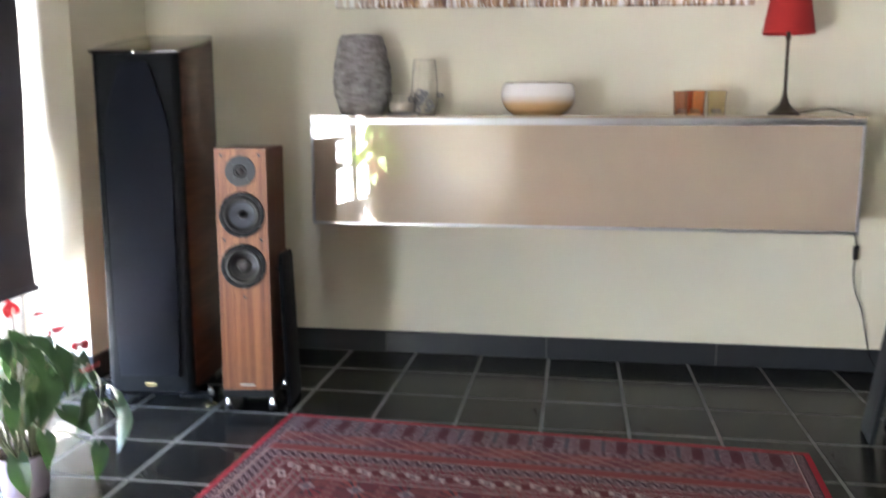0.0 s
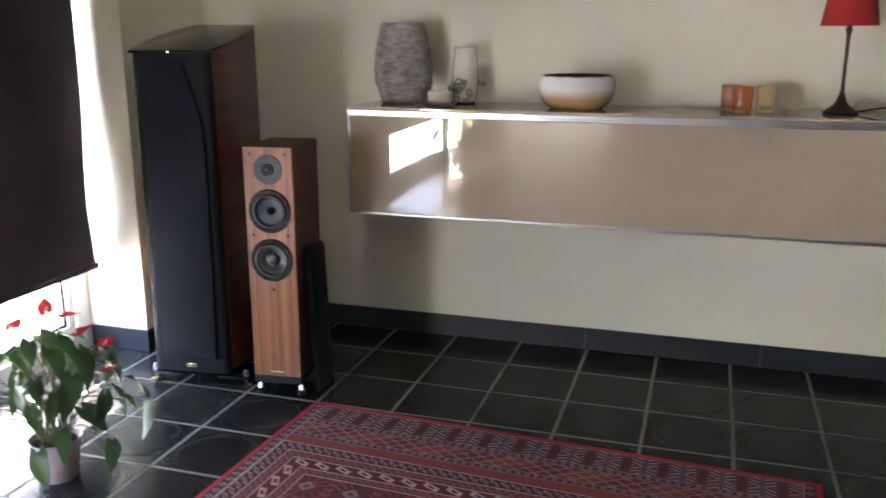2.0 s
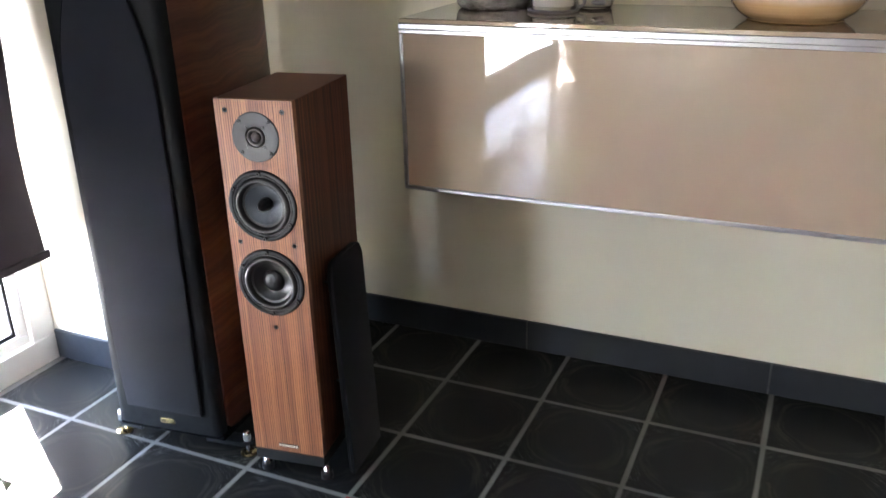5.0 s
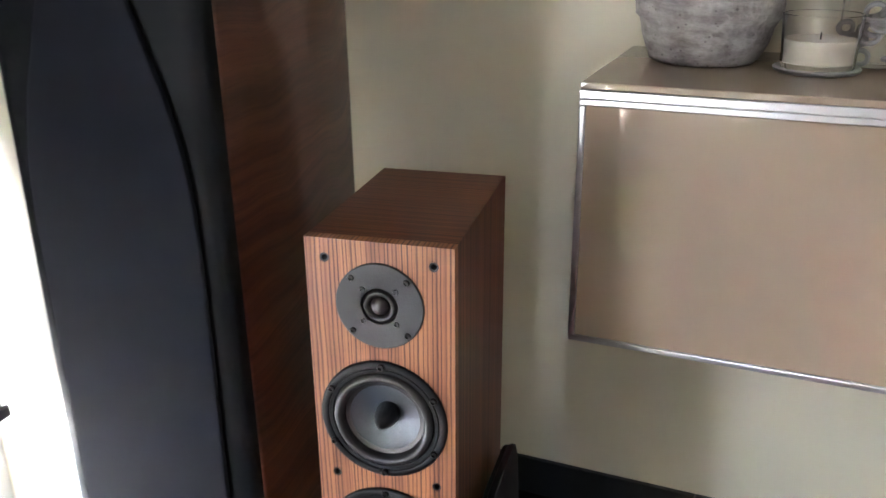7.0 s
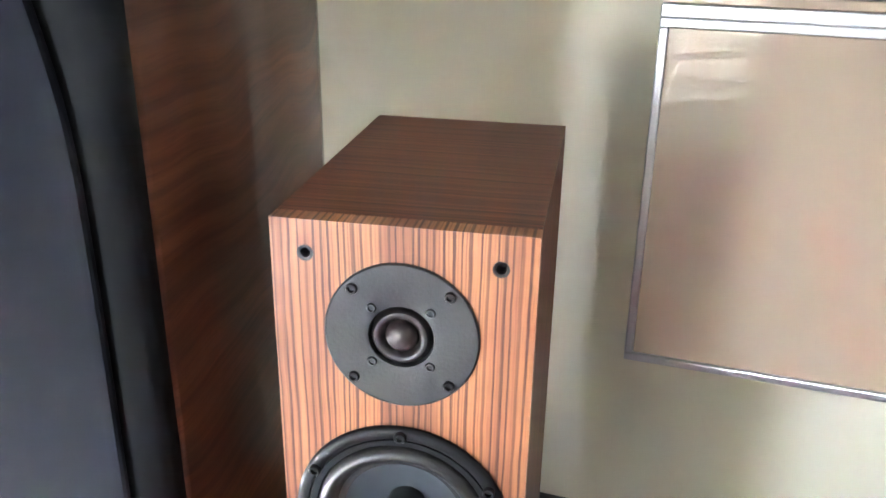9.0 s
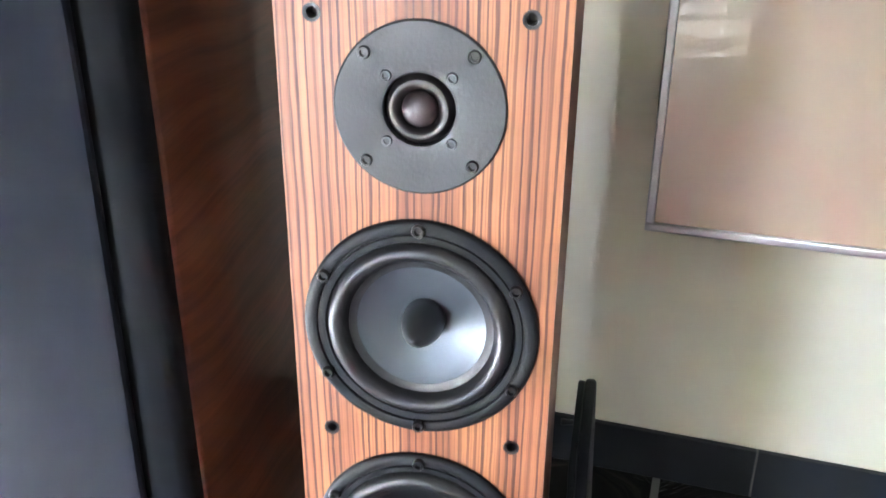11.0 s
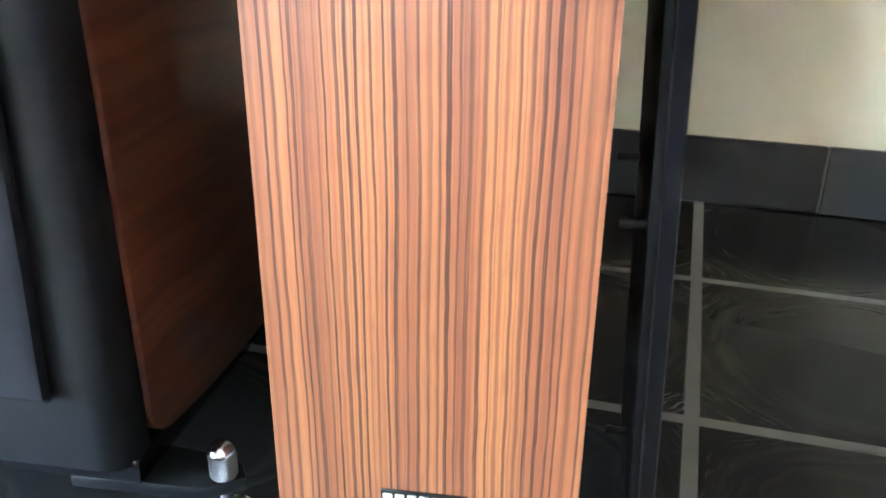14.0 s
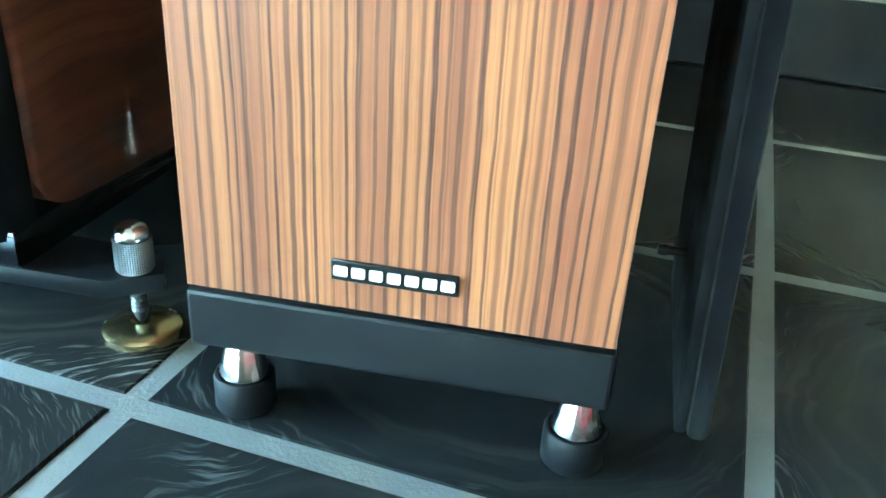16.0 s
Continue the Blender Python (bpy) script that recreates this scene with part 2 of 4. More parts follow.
plain("wax", (0.80, 0.74, 0.64), 0.5, 0, 0.04)
plain("bronze", (0.055, 0.036, 0.028), 0.38, 0.7, 0.3)
plain("paving", (0.68, 0.66, 0.62), 0.9, 0, 0.15, 12, 0.4)
plain("wicker", (0.62, 0.56, 0.47), 0.7, 0, 0.25, 60, 0.6)


def glass(name, tint=(1, 1, 1), rough=0.0):
    n = Nodes(name)
    n.set(Base_Color=tint, Roughness=rough, IOR=1.46, Transmission_Weight=1.0)


glass("clear_glass")
glass("amber_glass", (0.96, 0.50, 0.22))
glass("smoke_glass", (0.78, 0.50, 0.36))
glass("straw_glass", (0.92, 0.86, 0.66))


def window_glass():
    n = Nodes("window_glass")
    t = n.tree
    clear, shiny, blend = t.nodes.new("ShaderNodeBsdfTransparent"), t.nodes.new("ShaderNodeBsdfGlossy"), t.nodes.new("ShaderNodeMixShader")
    shiny.inputs["Roughness"].default_value = 0.0
    blend.inputs[0].default_value = 0.07
    t.links.new(clear.outputs[0], blend.inputs[1]), t.links.new(shiny.outputs[0], blend.inputs[2])
    t.links.new(blend.outputs[0], t.nodes["Material Output"].inputs["Surface"])


window_glass()

# ---------------------------------------------------------------- mesh helpers


def mesh_ob(name, bm, mat, smooth=40):
    me = bpy.data.meshes.new(name)
    if smooth:
        flat = bm.faces.layers.int.get("flat")
        for f in bm.faces:
            f.smooth = not (flat and f[flat])
        for e in bm.edges:
            e.smooth = len(e.link_faces) == 2 and e.calc_face_angle(0) < radians(smooth)
    bm.normal_update()
    bm.to_mesh(me)
    bm.free()
    me.materials.append(MATS[mat])
    return new(name, me)


def part(name, bm, mat, parent, label="", smooth=40):
    ob = mesh_ob(name, bm, mat, smooth)
    ob.parent = parent
    if label:
        tagged(ob, label)
    return ob


def thing(name, m, label, category, group="", kind=""):
    ob = new(name)
    ob.empty_display_size = 0.05
    ob.matrix_world = m
    return tagged(ob, label, category, group, kind)


def box(x0, x1, y0, y1, z0, z1, bevel=0.0, seg=2, bm=None):
    bm = bm or bmesh.new()
    m = Matrix.Translation(((x0 + x1) / 2, (y0 + y1) / 2, (z0 + z1) / 2)) @ Matrix.Diagonal((abs(x1 - x0), abs(y1 - y0), abs(z1 - z0), 1))
    vs = bmesh.ops.create_cube(bm, size=1, matrix=m)["verts"]
    if bevel:
        es = list({e for v in vs for e in v.link_edges})
        bmesh.ops.bevel(bm, geom=es, offset=bevel, segments=seg, profile=0.5, affect="EDGES")
        flat = bm.faces.layers.int.get("flat") or bm.faces.layers.int.new("flat")
        bm.normal_update()
        for f in bm.faces:
            f[flat] = int(max(abs(c) for c in f.normal) > 0.9999)
    return bm


def turned(profile, steps=48, axis="Z", bm=None, m=Matrix()):
    """A lathed solid from (radius, height) pairs along the axis; axis 'Y' points the height along -y."""
    bm = bm or bmesh.new()
    rings = []
    for r, h in profile:
        ring = []
        for i in range(steps if r > 1e-6 else 1):
            a = 2 * math.pi * i / steps
            p = Vector((r * math.cos(a), r * math.sin(a), h))
            if axis == "Y":
                p = Vector((p.x, -p.z, p.y))
            ring.append(bm.verts.new(m @ p))
        rings.append(ring)
    for a, b in zip(rings, rings[1:]):
        k = max(len(a), len(b))
        for i in range(k):
            j = (i + 1) % k
            q = [a[i % len(a)], a[j % len(a)], b[j % len(b)], b[i % len(b)]]
            q = [v for n, v in enumerate(q) if v not in q[:n]]
            if len(q) > 2:
                bm.faces.new(q)
    bmesh.ops.recalc_face_normals(bm, faces=bm.faces)
    return bm


def tube(points, r, sides=10, bm=None, closed=False):
    """A round tube along points."""
    bm = bm or bmesh.new()
    pts = [Vector(p) for p in points]
    rings, up = [], None
    n = len(pts)
    for i, p in enumerate(pts):
        a = pts[(i - 1) % n] if closed else pts[max(0, i - 1)]
        b = pts[(i + 1) % n] if closed else pts[min(n - 1, i + 1)]
        d = (b - a).normalized()
        if up is None:
            up = d.orthogonal().normalized()
        up = (up - d * up.dot(d)).normalized()
        s = d.cross(up)
        rr = r[i] if isinstance(r, (list, tuple)) else r
        rings.append([bm.verts.new(p + (up * math.cos(2 * math.pi * k / sides) + s * math.sin(2 * math.pi * k / sides)) * rr) for k in range(sides)])
    for a, b in zip(rings, rings[1:] + ([rings[0]] if closed else [])):
        for k in range(sides):
            bm.faces.new((a[k], a[(k + 1) % sides], b[(k + 1) % sides], b[k]))
    if not closed:
        bm.faces.new(rings[0][::-1]), bm.faces.new(rings[-1])
    bmesh.ops.recalc_face_normals(bm, faces=bm.faces)
    return bm


def prism(outline, z0, z1, bevel=0.0, bm=None, m=Matrix()):
    """A solid between two heights over an outline of (x, y)."""
    bm = bm or bmesh.new()
    lo = [bm.verts.new(m @ Vector((x, y, z0))) for x, y in outline]
    hi = [bm.verts.new(m @ Vector((x, y, z1))) for x, y in outline]
    k = len(lo)
    f1, f2 = bm.faces.new(lo[::-1]), bm.faces.new(hi)
    for i in range(k):
        bm.faces.new((lo[i], lo[(i + 1) % k], hi[(i + 1) % k], hi[i]))
    bmesh.ops.recalc_face_normals(bm, faces=bm.faces)
    if bevel:
        es = list(f1.edges) + list(f2.edges)
        bmesh.ops.bevel(bm, geom=es, offset=bevel, segments=2, profile=0.5, affect="EDGES")
    return bm


def spline(points, steps=8):
    """A smooth line through points (Catmull-Rom)."""
    p = [Vector(q) for q in points]
    p = [p[0] * 2 - p[1]] + p + [p[-1] * 2 - p[-2]]
    out = []
    for i in range(1, len(p) - 2):
        for k in range(steps):
            t = k / steps
            a, b, c, d = p[i - 1], p[i], p[i + 1], p[i + 2]
            out.append(0.5 * ((2 * b) + (c - a) * t + (2 * a - 5 * b + 4 * c - d) * t * t + (3 * b - a - 3 * c + d) * t ** 3))
    return out + [p[-2]]

# ---------------------------------------------------------------- setting
WALL_Y, LEFT_X, SILL_X = 3.879, -1.985, -2.27
CEIL = 2.6


def structure(name, bm, mat, label="", smooth=0):
    return tagged(mesh_ob(name, bm, mat, smooth), label, "", "", "structure")


structure("wall_north", box(-2.6, 5.7, WALL_Y, WALL_Y + 0.2, -0.05, CEIL), "wall_paint", "plain olive-beige painted wall")
structure("wall_pier", box(-2.6, LEFT_X, 3.28, WALL_Y, -0.05, CEIL), "wall_paint", "olive-beige painted wall beside the window reveal")
structure("wall_lintel", box(-2.6, LEFT_X, -2.6, 3.28, 2.25, CEIL), "wall_paint", "painted wall above the tall windows")
structure("wall_pier_south", box(-2.6, SILL_X, -3.4, -2.6, -0.05, CEIL), "wall_paint", "painted wall past the garden door")
structure("wall_east", box(5.5, 5.7, -7.0, WALL_Y, -0.05, CEIL), "wall_paint", "plain painted wall")
structure("wall_south", box(SILL_X, -0.78, -3.4, -3.2, -0.05, CEIL), "wall_paint", "plain painted wall at the far end")
structure("wall_return", box(-0.98, -0.78, -7.0, -3.4, -0.05, CEIL), "wall_paint", "painted wall of the deeper room")
structure("wall_far", box(-0.98, 5.7, -7.2, -7.0, -0.05, CEIL), "wall_paint", "plain painted wall at the far end of the deeper room")
structure("ceiling", box(-2.6, 5.7, -7.2, WALL_Y + 0.2, CEIL, CEIL + 0.1), "ceiling_paint", "plain white ceiling")

# ground outside the windows
structure("pavement", box(-60, -2.34, -60, 60, -0.12, -0.06), "paving", "sunlit pale terrace paving outside")


def window_bay(name, y0, y1, z1=2.25, zb=0.135):
    """A white fixed window from floor to lintel: frame bars and one pane."""
    w = thing(name, pose(0, 0, 0), "white tall window frame with a clear pane", "window", "", "structure")
    x0, x1 = SILL_X - 0.07, SILL_X
    zs = zb + 0.035
    part("bottom_rail", box(x0, x1, y0, y1, -0.02, zb, 0.004), "white_frame", w)
    part("top_rail", box(x0, x1, y0, y1, z1 - 0.09, z1, 0.004), "white_frame", w)
    for a in (y0, y1 - 0.085):
        part("jamb", box(x0 + 0.003, x1 - 0.003, a, a + 0.085, zb + 0.0002, z1 - 0.0902, 0.004), "white_frame", w)
    xs = x1 - 0.02
    sash = part("sash", box(xs - 0.03, xs, y0 + 0.0852, y1 - 0.0852, zb + 0.0003, zs, 0.004), "white_frame", w)
    for a in (y0 + 0.0853, y1 - 0.0853 - 0.035):
        part("sash", box(xs - 0.03, xs, a, a + 0.035, zs + 0.0003, z1 - 0.0904, 0.004), "white_frame", w)
    part("gasket", box(xs - 0.022, xs - 0.012, y0 + 0.1204, y1 - 0.1204, zs + 0.0002, zs + 0.012), "matt_black", w)
    for a in (y0 + 0.1205, y1 - 0.1205 - 0.010):
        part("gasket", box(xs - 0.022, xs - 0.012, a, a + 0.010, zs + 0.0122, z1 - 0.0906), "matt_black", w)
    pane = part("pane", box(xs - 0.018, xs - 0.014, y0 + 0.1306, y1 - 0.1306, zs + 0.0123, z1 - 0.0908), "window_glass", w)
    pane.visible_shadow = False
    return w


window_bay("window_1", 1.0, 3.28, 2.25, 0.085)
garden = window_bay("window_2", -1.63, 0.0, 2.25, 0.085)
for z0, z1 in ((0.47, 0.54), (0.735, 0.785)):
    part("rail", box(SILL_X - 0.060, SILL_X - 0.012, -1.544, -0.086, z0, z1, 0.004), "white_frame", garden)
part("post", box(SILL_X - 0.056, SILL_X - 0.015, -0.975, -0.925, 0.5402, 0.7348, 0.003), "white_frame", garden)
part("panel", box(SILL_X - 0.050, SILL_X - 0.024, -0.9248, -0.1208, 0.5402, 0.7348, 0.003), "white_frame", garden)
window_bay("window_3", -2.56, -1.70, 2.25, 0.03)
structure("wall_mullion", box(-2.36, SILL_X - 0.004, -1.70, -1.63, -0.02, 2.25), "white_frame", "white post between two windows")
structure("wall_mullion_north", box(-2.345, SILL_X, 0.0, 1.0, -0.05, 2.25), "wall_paint", "painted wall between the two windows")
structure("wall_mullion_south", box(-2.36, SILL_X - 0.004, -2.6, -2.56, -0.02, 2.25), "white_frame", "white post beside the window")


def roller_blind(y0, y1, z0):
    b = thing("roller_blind", pose(-2.17, (y0 + y1) / 2, 0), "dark brown roller blind pulled down over the window", "blind", "window blinds")
    h = (y1 - y0) / 2
    bm = bmesh.new()
    cols = [(-h + 2 * h * i / 40, 0.004 * math.sin(i * 0.9) + 0.003 * math.sin(i * 0.31)) for i in range(41)]
    for s in (0.0006, -0.0006):
        rows = []
        for k in range(17):
            z = z0 + (2.19 - z0) * k / 16
            curl = 1 - 0.030 / h * math.exp(-((z - z0 - 0.30) / 0.28) ** 2)
            rows.append([bm.verts.new((x * (1 - k / 16) * 0.8 + s, y * (curl if abs(y) > 0.8 * h else 1), z)) for y, x in cols])
        for a, c in zip(rows, rows[1:]):
            for i in range(40):
                bm.faces.new((a[i], a[i + 1], c[i + 1], c[i]))
    part("cloth", bm, "blind_cloth", b)
    part("hem_bar", box(-0.006, 0.006, -h, h, z0 - 0.003, z0 + 0.022, 0.004), "blind_cloth", b)
    part("roller", turned([(0, -h), (0.025, -h), (0.025, h), (0, h)], 24, "Y", None, Matrix.Translation((0, 0, 2.212))), "blind_cloth", b)


roller_blind(1.01, 3.235, 0.380)
roller_blind(-1.62, -0.06, 1.10)
# added, unseen: blocks sun through the strip window from reaching wall_south
roller_blind(-2.55, -1.71, 0.98)


def skirting(name, runs):
    base = thing(name, pose(0, 0, 0), "dark slate tile skirting along the wall", "skirting", "", "structure")
    for x0, x1, y0, y1 in runs:
        along_x = abs(x1 - x0) > abs(y1 - y0)
        a, b = (x0, x1) if along_x else (y0, y1)
        cut = [a] + [c for c in [-0.161 + 0.727 * k for k in range(-4, 8)] if along_x and a + 0.05 < c < b - 0.05] + [b]
        for p, q in zip(cut, cut[1:]):
            if along_x:
                part("skirting_tile", box(p + 0.0016, q - 0.0016, y0, y1, 0.001, 0.098, 0.0012, 1), "slate_skirting", base, "", 0)
                if q < b:
                    part("joint", box(q - 0.0015, q + 0.0015, y0 + 0.0012, y1, 0.001, 0.0965), "grout", base, "pale grey joint", 0)
            else:
                part("skirting_tile", box(x0, x1, p, q, 0.001, 0.098, 0.0015, 1), "slate_skirting", base, "", 0)


skirting("baseboard", [(-1.975, 5.49, WALL_Y - 0.012, WALL_Y - 0.0005), (LEFT_X + 0.0005, LEFT_X + 0.0105, 3.27, WALL_Y - 0.0125), (SILL_X + 0.001, LEFT_X + 0.0103, 3.2695, 3.2795)])

# ---------------------------------------------------------------- wall cabinet
CX0, CX1, CY, CZ0, CZ1 = -1.098, 0.984, 3.476, 0.636, 1.071


def wall_cabinet():
    c = thing("wall_cabinet", pose(CX0, WALL_Y, CZ0), "long taupe glass-fronted cabinet with aluminium edges, hung on the wall", "cabinet")
    w, d, h = CX1 - CX0, WALL_Y - CY, CZ1 - CZ0
    part("body", box(0.004, w - 0.004, -d + 0.03, -0.0005, 0.004, h - 0.012, 0.002), "taupe_lacquer", c)
    part("top_panel", box(0.001, w - 0.001, -d - 0.0035, -0.001, h - 0.0115, h - 0.0005, 0.0022), "taupe_glass", c, "glossy taupe glass top")
    door = part("flap_door", box(0.010, w - 0.010, -0.004, 0.004, 0.010, h - 0.0368, 0.001), "taupe_glass", c, "glossy taupe glass flap")
    door.matrix_basis = pose(0, -d + 0.009, 0, 0.45)
    frame_mat = "aluminium"
    for name, b in (("top_trim", (0, w, -d - 0.003, -d + 0.022, h - 0.0262, h - 0.0118)), ("bottom_trim", (0, w, -d, -d + 0.022, 0, 0.010)),
                    ("side_trim", (0, 0.010, -d - 0.001, -d + 0.022, 0.0102, h - 0.0367)), ("side_trim", (w - 0.010, w, -d - 0.001, -d + 0.022, 0.0102, h - 0.0367))):
        part(name, box(*b, 0.002), frame_mat, c, "brushed aluminium edge")
    part("top_trim", box(0, w, -d, -d + 0.022, h - 0.0365, h - 0.0264, 0.0015), frame_mat, c, "brushed aluminium edge")


wall_cabinet()

# ---------------------------------------------------------------- loudspeakers


def ring(r, n=48, cx=0.0, cz=0.0):
    return [(cx + r * math.cos(2 * math.pi * i / n), cz + r * math.sin(2 * math.pi * i / n)) for i in range(n)]


def holed_board(x0, x1, z0, z1, holes, depth):
    """A board in the xz plane, facing -y at y = 0, with round holes through it."""
    bm = bmesh.new()
    loops = [[(x0, z0), (x1, z0), (x1, z1), (x0, z1)]] + [ring(r, 40 if r > 0.02 else 14, x, z) for x, z, r in holes]
    edges, made = [], []
    for lp in loops:
        vs = [bm.verts.new((x, 0, z)) for x, z in lp]
        es = [bm.edges.new((vs[i], vs[(i + 1) % len(vs)])) for i in range(len(vs))]
        edges += es
        made.append(vs)
    bmesh.ops.triangle_fill(bm, edges=edges, use_beauty=True)
    for vs in made:
        back = [bm.verts.new((v.co.x, depth, v.co.z)) for v in vs]
        for i in range(len(vs)):
            j = (i + 1) % len(vs)
            bm.faces.new((vs[i], vs[j], back[j], back[i]))
    bmesh.ops.recalc_face_normals(bm, faces=bm.faces)
    for f in bm.faces:
        if abs(f.normal.y) > 0.9 and f.normal.y > 0:
            f.normal_flip()
    return bm


def screw(name, x, z, r, parent, mat, y=-0.004):
    """A socket-head screw facing -y."""
    part(name, turned([(0, -0.003), (r, -0.003), (r, 0.0022), (r * 0.86, 0.0032), (r * 0.55, 0.0032), (r * 0.5, 0.0004), (0, 0.0004)], 16, "Y", None, pose(x, y, z)), mat, parent)


def woofer(cab, z, plug):
    d = part("woofer", turned([(0.0650, -0.006), (0.0652, 0.0020), (0.0662, 0.0036), (0.0700, 0.0040), (0.0708, 0.0040), (0.0712, 0.0030), (0.0720, 0.0030), (0.0725, 0.0046), (0.0740, 0.0052),
                               (0.0785, 0.0050), (0.0806, 0.0042), (0.0815, 0.0026), (0.0815, 0.0006), (0.0790, -0.0005)], 72, "Y", None, pose(0, 0, z)), "matt_black", cab, "black cast woofer basket")
    part("surround", turned([(0.0653, 0.0010), (0.0646, 0.0036), (0.0630, 0.0062), (0.0605, 0.0080), (0.0578, 0.0084), (0.0552, 0.0072), (0.0532, 0.0046), (0.0520, 0.0012), (0.0510, -0.0012), (0.0490, -0.0022), (0.0455, -0.0030)], 72, "Y", None, pose(0, 0, z)),
         "surround_rubber", d, "rolled black rubber surround")
    cone = [(0.0462, -0.0030)] + [(0.0456 - 0.0316 * k / 8, -0.0034 - 0.0150 * (k / 8) ** 0.86) for k in range(9)]
    if plug:
        part("cone", turned(cone, 72, "Y", None, pose(0, 0, z)), "cone_grey", d, "translucent grey polymer cone")
        part("phase_plug", turned([(0.0150, -0.0195), (0.0150, -0.0105), (0.0142, -0.0040), (0.0122, 0.0030), (0.0092, 0.0095), (0.0056, 0.0148), (0.0026, 0.0178), (0.0012, 0.0188), (0, 0.0190)], 40, "Y", None, pose(0, 0, z)), "satin_black", d, "black bullet plug")
    else:
        part("cone", turned(cone[:7], 72, "Y", None, pose(0, 0, z)), "cone_dark", d, "black cone")
        part("dust_cap", turned([(0.0258, -0.0128), (0.0250, -0.0108), (0.0218, -0.0076), (0.0160, -0.0050), (0.0080, -0.0034), (0, -0.0030)], 48, "Y", None, pose(0, 0, z)), "cone_dark", d, "domed black dust cap")
    for k in range(6):
        a = radians(90 + 60 * k)
        screw("screw", 0.0752 * math.cos(a), z + 0.0752 * math.sin(a), 0.0044, d, "satin_black", -0.0055)
    return d


W, H0, H1, DEP = 0.182, 0.083, 0.958, 0.297


def bookshelf_tower(m, group):
    s = thing("floorstanding_speaker", m, "slim zebrawood floorstanding speaker with black drivers on chrome spikes", "speaker", group)
    holes = [(0, 0.878, 0.050), (0, 0.724, 0.068), (0, 0.540, 0.068)]
    pins = [(-0.0665, 0.934), (0.0665, 0.934), (-0.0665, 0.635), (0.0665, 0.635), (0, 0.427)]
    part("baffle", holed_board(-W / 2, W / 2, H0, H1, holes + [(x, z, 0.0052) for x, z in pins], 0.016), "zebrano", s, "straight-striped zebrawood veneer front", 30)
    body = bmesh.new()
    bm = box(-W / 2, W / 2, 0.0161, DEP, H0, H1 - 0.0021, 0, 2, body)
    bmesh.ops.delete(bm, geom=[f for f in bm.faces if f.normal.y < -0.9], context="FACES_ONLY")
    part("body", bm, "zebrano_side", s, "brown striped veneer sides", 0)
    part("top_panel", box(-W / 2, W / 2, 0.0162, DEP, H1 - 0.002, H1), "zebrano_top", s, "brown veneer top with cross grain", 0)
    part("plinth", box(-W / 2 - 0.001, W / 2 + 0.001, -0.001, DEP + 0.001, 0.0525, H0 - 0.0022, 0.002), "matt_black", s, "matt black plinth")
    part("shadow_gap", box(-W / 2 + 0.003, W / 2 - 0.003, 0.003, DEP - 0.003, H0 - 0.0023, H0 - 0.0001), "matt_black", s)
    tw = part("tweeter", turned([(0.0225, -0.008), (0.0225, 0.0006), (0.0232, 0.0022), (0.0255, 0.0026), (0.0535, 0.0026), (0.0545, 0.0016), (0.0545, 0.0002), (0.0500, 0.0002)], 72, "Y", None, pose(0, 0, 0.878)), "tweeter_plate", s, "fine-textured dark grey tweeter plate")
    part("surround", turned([(0.0226, -0.004), (0.0212, -0.0022), (0.0204, 0.0010), (0.0186, 0.0032), (0.0164, 0.0036), (0.0142, 0.0024), (0.0126, -0.0002), (0.0118, -0.0018)], 48, "Y", None, pose(0, 0, 0.878)), "tweeter_roll", tw, "soft black fabric roll")
    part("dome", turned([(0.0119, -0.0020), (0.0112, 0.0006), (0.0097, 0.0032), (0.0074, 0.0052), (0.0042, 0.0065), (0, 0.0070)], 40, "Y", None, pose(0, 0, 0.878)), "dome_silk", tw, "brown-black silk dome")
    for k in range(4):
        a = radians(45 + 90 * k)
        screw("screw", 0.0480 * math.cos(a), 0.878 + 0.0480 * math.sin(a), 0.0040, tw, "satin_black", -0.0018)
        screw("screw", 0.0290 * math.cos(a), 0.878 + 0.0290 * math.sin(a), 0.0036, tw, "screw_steel", -0.0006)
    woofer(s, 0.724, True)
    woofer(s, 0.540, False)
    for x, z in pins:
        part("grille_socket", turned([(0.0051, 0.0006), (0.0058, 0.0006), (0.0058, 0.0001), (0.0036, -0.0002), (0.0034, -0.0120), (0, -0.0121)], 16, "Y", None, pose(x, 0, z)), "satin_black", s)
    badge = part("badge", box(-0.0265, 0.0265, -0.0016, -0.0001, 0.0965, 0.1060, 0.0004, 1), "satin_black", s, "small black nameplate with white bars")
    for k in range(7):
        x = -0.0222 + 0.0074 * k
        part("badge_bar", box(x - 0.0029, x + 0.0029, -0.0021, -0.00162, 0.0989, 0.1036, 0.0008, 2), "badge_white", badge)
    for x in (-0.0815, 0.0815):
        for y in (0.031, DEP - 0.031):
            f = part("spike", turned([(0, 0.0100), (0.0112, 0.0140), (0.0124, 0.0176), (0.0122, 0.0205), (0.0090, 0.0320), (0.0064, 0.0410), (0.0058, 0.0526), (0, 0.0526)], 22, "Z", None, pose(x, y, 0)), "chrome", s, "faceted chrome spike", 12)
            part("rubber_cup", turned([(0, 0), (0.0140, 0), (0.0150, 0.0012), (0.0150, 0.0168), (0.0143, 0.0188), (0.0132, 0.0190), (0.0126, 0.0172), (0.0120, 0.0166), (0, 0.0162)], 40, "Z", None, pose(x, y, 0)), "rubber", f, "black rubber foot cup")
    return s


